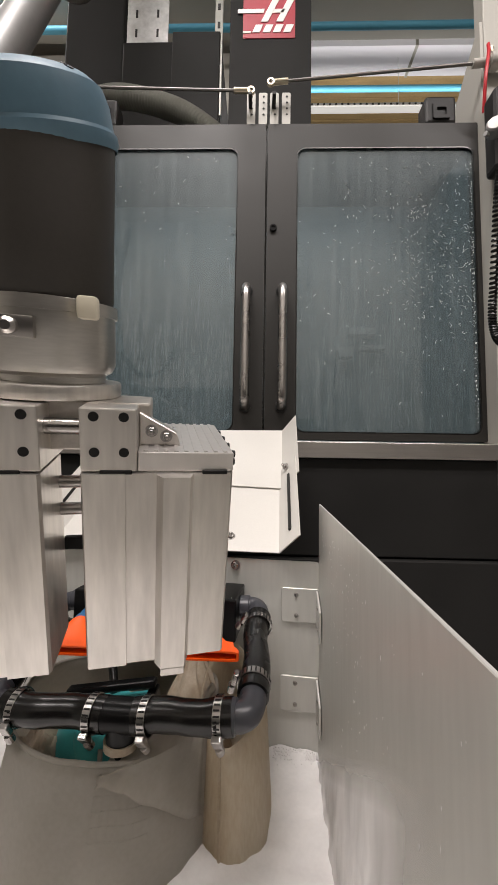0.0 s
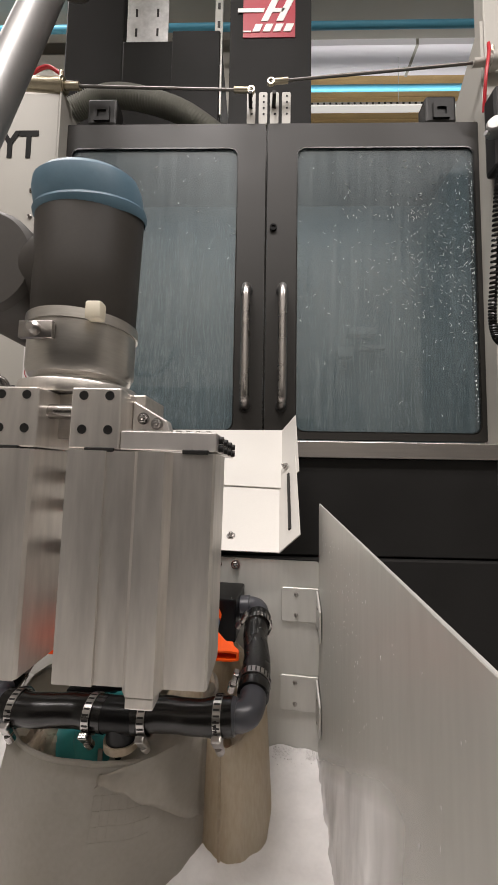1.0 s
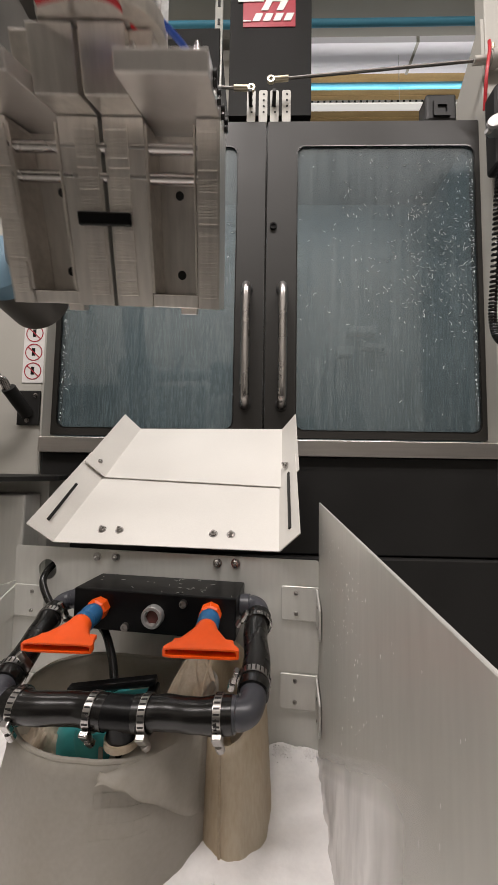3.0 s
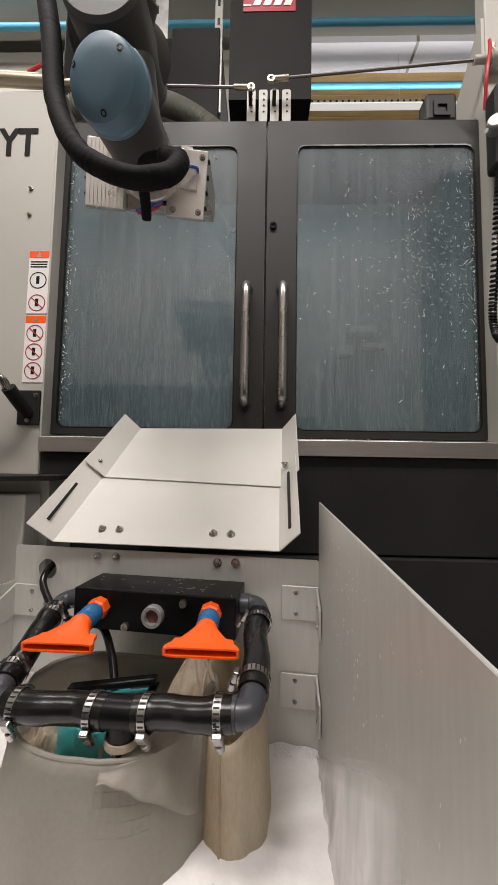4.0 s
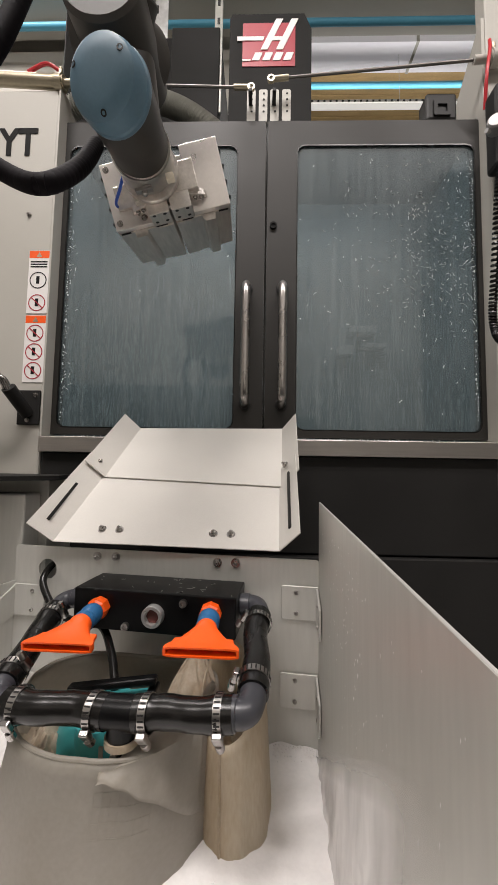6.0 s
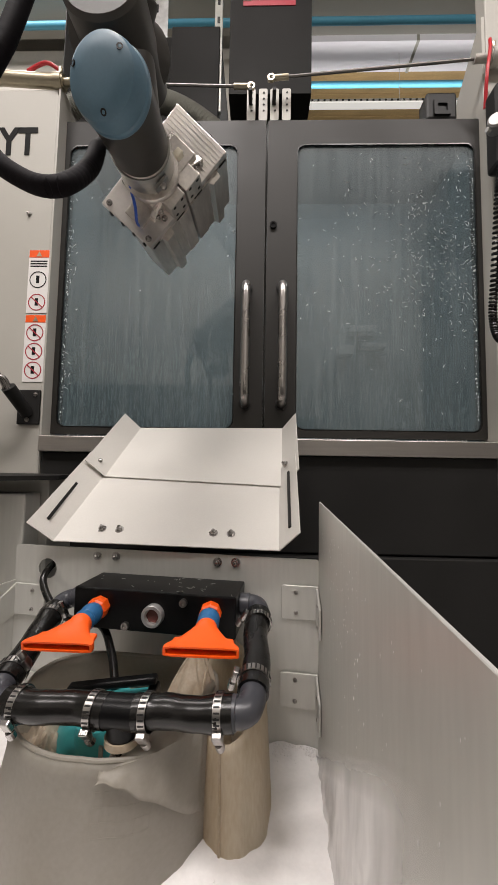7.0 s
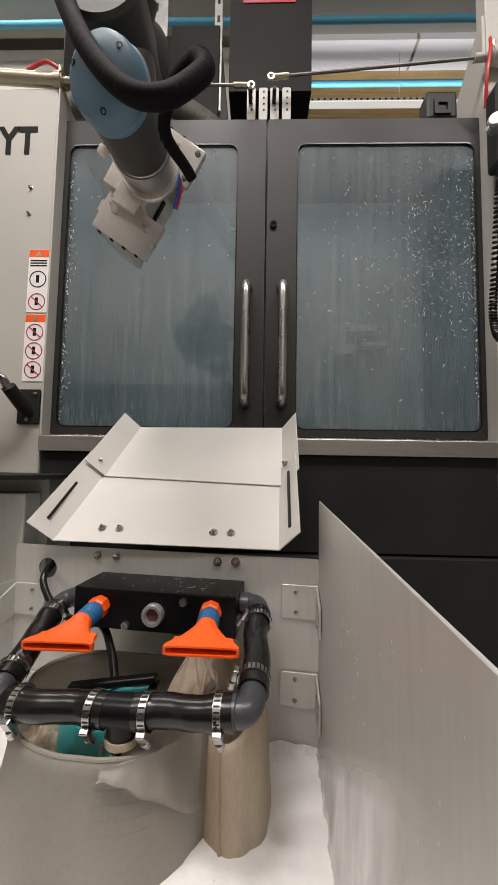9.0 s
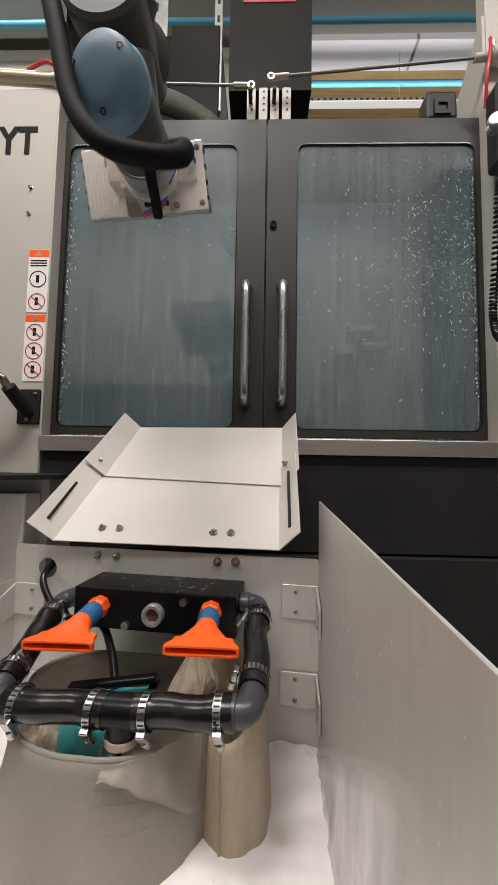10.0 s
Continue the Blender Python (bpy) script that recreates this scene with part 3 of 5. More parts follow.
def pendant():
    """The edge of the control pendant with a grey knob and its coiled cord."""
    p = thing("control_pendant", pose(0.72, 0.98, 1.85), "dark control pendant with a grey knob", "control panel", in_hall=True)
    part("housing", boxed(0.642, 1.0, 0.94, 1.0, 1.79, 2.03, 0.012), "black", p)
    part("arm", boxed(0.78, 0.86, 0.98, 1.069, 1.85, 1.93, 0.01), "beige", p)
    bm = bmesh.new()
    lathe(bm, [(0, 0), (0.021, 0), (0.024, 0.006), (0.022, 0.03), (0.018, 0.034), (0, 0.034)], Matrix.Translation((0.635, 0.94, 1.882)) @ frame_of((-0.5, -0.9, 0.1)), 28)
    part("knob", bm, "robot_tube", p, "grey round knob", smooth=True)
    bm = bmesh.new()
    cyl(bm, (0.612, 0.93, 1.868), (0.60, 0.925, 1.866), 0.006, 12)
    part("knob_pin", bm, "galv", p)
    pts = []
    ax = spline([(0.648, 0.95, 1.79), (0.637, 0.95, 1.70), (0.628, 0.95, 1.58), (0.618, 0.95, 1.45), (0.612, 0.95, 1.36), (0.624, 0.95, 1.305), (0.65, 0.95, 1.30), (0.68, 0.95, 1.4)], 700)
    for i, q in enumerate(ax):
        a = i * 0.55
        pts.append(q + Vector((0.006 + 0.0075 * math.cos(a), 0.0075 * math.sin(a), 0)))
    part("coiled_cord", tube(bmesh.new(), pts, 0.0036, 6), "rubber", p, "black coiled cord", smooth=True)


pendant()


def tongs():
    """Bright hook linkage that sits in the holder tube."""
    g = thing("chip_hook", pose(-0.705, 0.985, 1.165), "bright steel hooked chip rake in the holder tube", "rake", in_hall=True)
    part("rod", tube(bmesh.new(), spline([(-0.70, 0.99, 1.15), (-0.715, 0.97, 1.19), (-0.76, 0.955, 1.165), (-0.82, 0.95, 1.13), (-0.9, 0.95, 1.10)], 24), 0.008, 12), "chrome", g, smooth=True)
    part("rod", tube(bmesh.new(), spline([(-0.71, 0.98, 1.16), (-0.725, 0.965, 1.205), (-0.742, 0.96, 1.22), (-0.752, 0.96, 1.20), (-0.8, 0.95, 1.17), (-0.9, 0.945, 1.16)], 24), 0.006, 12), "chrome", g, smooth=True)


tongs()


# ---- the wash tank, turned 7 degrees against the machine ----
T = pose(-0.164, 0.689, 0, 0, 0, -7)
SPLAY = Matrix.Translation((0.276, 0, 0)) @ Matrix.Rotation(radians(-85), 4, "Z")


def tank():
    tk = thing("wash_tank", T, "grey stainless sheet-metal wash tank half full of foamy water", "wash tank")
    bm = holed(bmesh.new(), rounded(-0.321, 0.277, 0.05, 0.789, 0.006, 4), [(-0.25 + 0.0195 * math.cos(a), 0.745 + 0.0195 * math.sin(a)) for a in
               (2 * math.pi * (i + 0.5) / 20 for i in range(20))], 0, 0.003)
    part("back_wall", bm, "steel", tk, "dull stainless back wall with a round cable hole")
    # right side panel with a level top edge
    part("side_panel", sheet(bmesh.new(), [(0, 0.05), (0.82, 0.05), (0.82, 0.862), (0, 0.8915)], 0.003, SPLAY, 0.0006), "steel", tk, "splashed stainless side panel")
    part("side_panel", boxed(0.0, 0.8, 0, 0.003, 0.05, 0.72, 0.0008, m=Matrix.Translation((-0.321, 0, 0)) @ Matrix.Rotation(radians(-95), 4, "Z")), "steel", tk)
    part("tank_floor", boxed(-0.40, 0.34, -0.8, 0, 0.05, 0.054), "steel", tk)
    part("front_wall", boxed(-0.40, 0.35, -0.81, -0.805, 0.05, 0.5), "steel", tk)
    for x in (-0.3, 0.26):
        for y in (-0.03, -0.78):
            part("leg", boxed(x - 0.015, x + 0.015, y - 0.015, y + 0.015, 0, 0.05), "black", tk)
    # corner brackets: one leaf on the back wall, one on the side panel
    def bracket(x, z, h, right):
        s = 1 if right else -1
        bm = sheet(bmesh.new(), rounded(min(x, x + s * 0.066), max(x, x + s * 0.066), z, z + h, 0.004, 3), 0.004, Matrix.Translation((0, -0.0055, 0)), 0.0008)
        b = part("corner_bracket", bm, "steel", tk, "bent stainless corner bracket")
        wall = SPLAY if right else Matrix.Translation((-0.321, 0, 0)) @ Matrix.Rotation(radians(-95), 4, "Z")
        off = -0.0035 if right else 0.0035
        bm = sheet(bmesh.new(), [(0.0, z), (0.045, z + 0.004 - 0.02), (0.045, z + h - 0.024), (0.0, z + h)], 0.004, wall @ Matrix.Translation((0, off - (0.002 if right else 0), 0)), 0.0008)
        part("leaf", bm, "steel", b)
        for dz in (0.2, 0.8):
            bm = bmesh.new()
            lathe(bm, [(0, 0.004), (0.003, 0.003), (0.004, 0), (0, 0)], Matrix.Translation((x + s * 0.026, -0.0054, z + h * dz)) @ frame_of((0, -1, 0)), 12)
            part("rivet", bm, "chrome", b)
            bm = bmesh.new()
            lathe(bm, [(0, 0.004), (0.003, 0.003), (0.004, 0), (0, 0)], wall @ Matrix.Translation((0.028, off, z + h * dz - 0.012)) @ frame_of((0, -1 if right else 1, 0)), 12)
            part("rivet", bm, "chrome", b)
    bracket(0.211, 0.686, 0.058, True)
    bracket(0.210, 0.538, 0.058, True)
    bracket(-0.25, 0.655, 0.06, False)
    bracket(-0.255, 0.49, 0.06, False)
    for x, z in ((-0.145, 0.775), (-0.107, 0.776), (0.093, 0.776), (0.127, 0.777)):
        bolt("bolt", tk, (x, -0.0005, z), (0, -1, 0), 0.0062)
    # power cable through the hole
    pts = spline([(-0.255, 0.06, 0.76), (-0.25, 0.005, 0.745), (-0.243, -0.02, 0.725), (-0.215, -0.03, 0.69), (-0.17, -0.04, 0.67), (-0.10, -0.06, 0.675), (-0.055, -0.10, 0.652),
                  (-0.025, -0.14, 0.622)], 40)
    c = part("power_cable", tube(bmesh.new(), pts, 0.0065, 12), "rubber", tk, "black power cable", smooth=True)


tank()


def tray():
    """Two overlapping white chute plates with flared flanges, from the tank's edge up to the sill."""
    tr = thing("drip_tray", pose(-0.172, 0.678, 0.802, 0, 0, -5.3), "white powder-coated two-piece drip chute bridging tank and machine", "drip tray")
    R = Matrix.Rotation(radians(36.5), 4, "X")
    def plate(name, w0, w1, s0, s1, lift, flo, skew=0.0):
        # flat base, and two flanges flared at 45 degrees
        bm = bmesh.new()
        f = 0.055
        t = 0.002
        def quad(a, b, c, d):
            lo = [Vector(p) for p in (a, b, c, d)]
            n = (lo[1] - lo[0]).cross(lo[3] - lo[0]).normalized() * t
            v = [bm.verts.new(p) for p in lo] + [bm.verts.new(p + n) for p in lo]
            for q in ((0, 1, 2, 3), (7, 6, 5, 4), (0, 4, 5, 1), (1, 5, 6, 2), (2, 6, 7, 3), (3, 7, 4, 0)):
                bm.faces.new([v[i] for i in q])
        quad((w0[0], s0, lift), (w0[1], s0 - skew, lift), (w1[1], s1, lift), (w1[0], s1, lift))
        bmesh.ops.transform(bm, matrix=R, verts=bm.verts)
        base = part(name, bm, "white", tr)
        k = 0.036
        bm = bmesh.new()
        quad((w0[0] - k, s0 + flo, lift + k + 0.012), (w0[0], s0, lift), (w1[0], s1, lift), (w1[0] - k, s1 - 0.0, lift + k + 0.012))
        bmesh.ops.transform(bm, matrix=R, verts=bm.verts)
        part("flange", bm, "white", base)
        bm = bmesh.new()
        quad((w0[1], s0 - skew, lift), (w0[1] + k, s0 + flo - skew, lift + k + 0.012), (w1[1] + k, s1, lift + k + 0.012), (w1[1], s1, lift))
        bmesh.ops.transform(bm, matrix=R, verts=bm.verts)
        part("flange", bm, "white", base)
        return base
    L = 0.425
    lo = plate("lower_plate", (-0.222, 0.214), (-0.212, 0.207), 0.0, 0.24, 0.0, 0.0)
    up = plate("upper_plate", (-0.206, 0.214), (-0.202, 0.208), 0.197, L, 0.0045, 0.0, 0.022)
    for x in (-0.137, -0.101, 0.087, 0.121):
        bolt("bolt", lo, R @ Vector((x, 0.035, 0.002)), R.to_3x3() @ Vector((0, 0, 1)), 0.0062)
    for s, x in ((-1, -0.222), (1, 0.216)):
        for pp, q, nm in (((0.030, 0.20), (0.0, 0.0), "slot"),):
            c, h = 0.018, 0.026
            m = R @ Matrix.Translation((x + s * 0.020, 0, 0.0275)) @ Matrix.Rotation(radians(1.7 if s > 0 else 0), 4, "Z") @ Matrix.Rotation(radians(-s * 53), 4, "Y")
            part("slot", boxed(-0.003, 0.003, 0.03, 0.195 if s > 0 else 0.235, -0.0062, 0.0062, m=m), "black", lo, "dark adjusting slot")
        m = R @ Matrix.Translation((x + s * 0.004, 0.225, 0.029))
        bolt("bolt", up, m.translation, R.to_3x3() @ Vector((-s * 0.8, 0, 0.6)), 0.006)


tray()


def manifold():
    mf = thing("air_manifold", T, "black anodised air manifold block with two orange fan nozzles", "air manifold")
    body = part("body", boxed(-0.131, 0.145, -0.09, -0.004, 0.681, 0.746, 0.0025), "gloss_black", mf, "wet black manifold block")
    bm = bmesh.new()
    lathe(bm, [(0, 0.006), (0.0115, 0.006), (0.012, 0.013), (0.0165, 0.013), (0.0175, 0.011), (0.0175, 0), (0, 0)], Matrix.Translation((0.011, -0.0895, 0.711)) @ frame_of((0, -1, 0)), 28)
    part("port", bm, "galv", mf, "open threaded port", smooth=True)
    bm = bmesh.new()
    lathe(bm, [(0, 0.0072), (0.0112, 0.0072), (0.0112, 0.006), (0, 0.006)], Matrix.Translation((0.011, -0.0895, 0.711)) @ frame_of((0, -1, 0)), 6)
    part("plug", bm, "rust", mf)
    for x, z in ((0.06, 0.733), (-0.037, 0.690)):
        bm = bmesh.new()
        lathe(bm, [(0, 0.003), (0.0035, 0.003), (0.0035, 0.007), (0.006, 0.007), (0.0065, 0), (0, 0)], Matrix.Translation((x, -0.0895, z)) @ frame_of((0, -1, 0)), 20)
        part("socket_screw", bm, "chrome", mf)
    rnd = random.Random(3)
    bm = bmesh.new()
    for i in range(26):
        x, y = rnd.choice((rnd.gauss(0.06, 0.02), rnd.uniform(-0.12, 0.14))), rnd.uniform(-0.085, -0.01)
        a, L, w = rnd.uniform(0, 3.1), rnd.uniform(0.001, 0.005), rnd.uniform(0.0003, 0.0007)
        box(bm, -L, L, -w, w, 0, 0.0006, m=Matrix.Translation((x, y, 0.7462)) @ Matrix.Rotation(a, 4, "Z"))
    tagged(part("stuck_chips", bm, "galv", mf, "bright chips stuck to the block"), kind="stuff")
    for x, z, tip in ((-0.082, 0.719, (-0.078, -0.205, 0.706)), (0.105, 0.723, (0.121, -0.205, 0.7165))):
        p, q = Vector((x, -0.09, z)), Vector(tip)
        d = (q - p).normalized()
        nz = new("fan_nozzle")
        nz.parent, nz.empty_display_size = mf, 0.02
        bm = bmesh.new()
        m = Matrix.Translation(p) @ frame_of(d)
        lathe(bm, [(0, 0), (0.0165, 0), (0.0175, 0.004), (0.0175, 0.016), (0.015, 0.019), (0, 0.019)], m, 8)
        part("hex_fitting", bm, "orange", nz)
        bm = bmesh.new()
        lathe(bm, [(0, 0.018), (0.0135, 0.018), (0.0165, 0.026), (0.0165, 0.034), (0.0135, 0.042), (0.0165, 0.047), (0.0155, 0.056), (0, 0.056)], m, 24)
        part("ball_socket", bm, "blue", nz, smooth=True)
        # flare: round neck widening into a flat slot
        bm = bmesh.new()
        side = Vector((0.995, 0.10, 0)).normalized()
        up = side.cross(d).normalized()
        L = (q - p).length
        rings = []
        n = 28
        for s, w, h, pw in ((0.050, 0.0145, 0.0145, 2), (0.060, 0.0165, 0.0165, 2), (0.064, 0.0175, 0.0145, 2), (0.075, 0.0235, 0.0115, 2.6), (0.09, 0.032, 0.0088, 4), (L - 0.012, 0.0455, 0.0062, 8),
                            (L - 0.006, 0.0485, 0.0066, 10), (L, 0.0485, 0.0066, 10), (L, 0.0455, 0.0042, 10), (L - 0.03, 0.040, 0.0035, 8)):
            rg = []
            for i in range(n):
                a = 2 * math.pi * i / n
                ca, sa = math.cos(a), math.sin(a)
                k = (abs(ca) ** pw + abs(sa) ** pw) ** (-1 / pw)
                rg.append(bm.verts.new(p + d * s + side * (w * ca * k) + up * (h * sa * k)))
            rings.append(rg)
        for a, b in zip(rings, rings[1:]):
            for i in range(n):
                j = (i + 1) % n
                bm.faces.new((a[i], a[j], b[j], b[i]))
        bm.faces.new(rings[-1])
        part("flare", bm, "orange", nz, smooth=True)


manifold()


def clamp(parent, p, d, r, turn):
    """A worm-drive hose clamp: slotted band and screw housing."""
    m = Matrix.Translation(p) @ frame_of(d) @ Matrix.Rotation(radians(turn), 4, "Z")
    bm = bmesh.new()
    lathe(bm, [(r, -0.0045), (r + 0.0012, -0.0045), (r + 0.0012, 0.0045), (r, 0.0045), (r, -0.0045)], m, 36)
    c = part("hose_clamp", bm, "chrome", parent, "bright worm-drive hose clamp", smooth=True)
    bm = bmesh.new()
    box(bm, r + 0.001, r + 0.008, -0.008, 0.008, -0.0055, 0.0055, 0.0015, m)
    lathe(bm, [(0, 0), (0.0045, 0), (0.005, 0.002), (0.005, 0.011), (0.003, 0.012), (0, 0.011)], m @ Matrix.Translation((r + 0.0055, 0.009, 0)) @ frame_of((0, 1, 0)), 14)
    part("screw_housing", bm, "chrome", c)
    for i in range(20):
        a = radians(30 + 15.5 * i)
        mm = m @ Matrix.Rotation(a, 4, "Z")
        part("thread_slot", boxed(r + 0.0012, r + 0.0017, -0.0009, 0.0009, -0.0036, 0.0036, m=mm), "black", c)


def pipes():
    """The spray loop: grey elbows joined by black rubber hose with clamps."""
    pl = thing("spray_loop", T, "grey elbow and black rubber hose loop round the manifold", "pipework")
    A, B = Vector((0.146, -0.05, 0.722)), Vector((0.198, -0.085, 0.716))       # right rear
    C, D = Vector((0.196, -0.225, 0.672)), Vector((0.160, -0.245, 0.675))      # right front
    A2, B2 = Vector((-0.138, -0.05, 0.716)), Vector((-0.178, -0.085, 0.708))
    C2, D2 = Vector((-0.172, -0.225, 0.666)), Vector((-0.094, -0.245, 0.656))
    r = 0.0158
    def elbow(a, k, b):
        pts = [a, a + (k - a) * 0.55, *spline([a + (k - a) * 0.6, k + (a - k) * 0.13 + (b - k) * 0.13, b + (k - b) * 0.6], 8), b + (k - b) * 0.5, b]
        bm = tube(bmesh.new(), pts, r, 24)
        for p, q in ((a, k), (b, k)):
            d = (q - p).normalized()
            cyl(bm, p, p + d * 0.016, r + 0.0022, 24, 0.001)
        part("elbow", bm, "pvc", pl, "grey plastic pipe elbow", smooth=True)
    kR, kF = Vector((0.178, -0.05, 0.724)), Vector((0.192, -0.245, 0.676))
    kR2, kF2 = Vector((-0.178, -0.05, 0.708)), Vector((-0.135, -0.245, 0.654))
    elbow(A, kR, kR + (kF - kR).normalized() * 0.045)
    elbow(kF + (kR - kF).normalized() * 0.045, kF, D)
    elbow(A2, kR2, kR2 + (kF2 - kR2).normalized() * 0.045)
    elbow(kF2 + (kR2 - kF2).normalized() * 0.045, kF2, D2)
    def hose(p, q, bulge=0.0, turns=(0, 0)):
        p, q = Vector(p), Vector(q)
        d = (q - p)
        side = d.cross(Vector((0, 0, 1))).normalized()
        pts = spline([p, p + d * 0.3 + side * bulge, p + d * 0.65 - side * bulge * 0.6, q], 30)
        def rad(u):
            e = min(u, 1 - u)
            if e < 0.03:
                return 0.0203 - 0.001 * (e < 0.01)
            if e < 0.12:
                return 0.0193
            return 0.0204 - 0.0028 * math.sin(math.pi * u) + 0.0012 * noise.noise((u * 6, p.x * 9, 0))
        part("rubber_hose", tube(bmesh.new(), pts, 0.0225, 28, rad), "rubber", pl, "glossy black rubber hose", smooth=True)
        for u, t in zip((0.13, 0.87), turns):
            clamp(pl, p + d * u, d, 0.0196, t)
    uR = (kF - kR).normalized()
    hose(kR + uR * 0.028, kF - uR * 0.028, 0.003, (150, 165))
    uL = (kF2 - kR2).normalized()
    hose(kR2 + uL * 0.028, kF2 - uL * 0.028, 0.002, (20, 30))
    t0, t1 = Vector((0.022, -0.245, 0.661)), Vector((0.056, -0.245, 0.663))
    hose(D2 - Vector((0.016, 0, 0)), t0, 0.003, (210, 220))
    hose(t1, D + Vector((0.012, 0, 0)), -0.003, (220, 215))
    # tee in the middle with its feed from the pump
    bm = tube(bmesh.new(), [t0 - Vector((0.01, 0, 0)), t1 + Vector((0.01, 0, 0))], 0.0185, 28)
    cyl(bm, (t0 + t1) / 2, (t0 + t1) / 2 + Vector((0, 0.004, -0.034)), 0.0175, 24)
    part("tee", bm, "gloss_black", pl, "black pipe tee", smooth=True)
    bm = bmesh.new()
    q = (t0 + t1) / 2 + Vector((0, 0.004, -0.027))
    lathe(bm, [(0.0176, 0), (0.0205, 0), (0.0205, -0.008), (0.0176, -0.008), (0.0176, 0)], Matrix.Translation(q), 28)
    part("union_ring", bm, "bag_old", pl)
    bm = bmesh.new()
    cyl(bm, q, q + Vector((0, 0.05, -0.22)), 0.011, 20)
    part("riser", bm, "rubber", pl)


pipes()


def cloth(name, cx, cy, top, bottom, rx0, ry0, rx1, ry1, material, parent, folds, seed, lip=0.0, slump=None, label="", drift=0.0, hemmed=True):
    """An open bag: an oval wall with folds, a rolled lip and thickness."""
    bm = bmesh.new()
    n, k = 96, 34
    rows = []
    for j in range(k + 1):
        v = j / k
        z = top + (bottom - top) * v
        ring_ = []
        for i in range(n):
            a = 2 * math.pi * i / n
            rx, ry = rx0 + (rx1 - rx0) * v, ry0 + (ry1 - ry0) * v
            f = 1 + folds * (0.12 + 1.3 * v) * noise.noise((2.2 * math.cos(a) + seed, 2.2 * math.sin(a), v * 1.3)) + folds * (0.1 + 0.5 * v) * noise.noise((5 * math.cos(a), 5 * math.sin(a) + seed, v * 2))
            f += folds * 0.22 * v * math.sin(9 * a + seed + 2 * v)
            f += lip * math.exp(-((v - 0.02) / 0.02) ** 2)
            dz = slump(a, v) if slump else 0
            ring_.append(bm.verts.new((cx + drift * v + rx * f * math.cos(a), cy + ry * f * math.sin(a), z + dz)))
        rows.append(ring_)
    for a, b in zip(rows, rows[1:]):
        for i in range(n):
            bm.faces.new((a[i], a[(i + 1) % n], b[(i + 1) % n], b[i]))
    MOUTH = [v.co.copy() for v in rows[0]]
    ob = part(name, bm, material, parent, label, smooth=True)
    sol = ob.modifiers.new("thickness", "SOLIDIFY")
    sol.thickness, sol.offset = 0.003, 0
    # rolled hem along the mouth
    if hemmed:
        part("hem", tube(bmesh.new(), MOUTH + MOUTH[:1], 0.0028, 8), material, parent, smooth=True)
    return ob


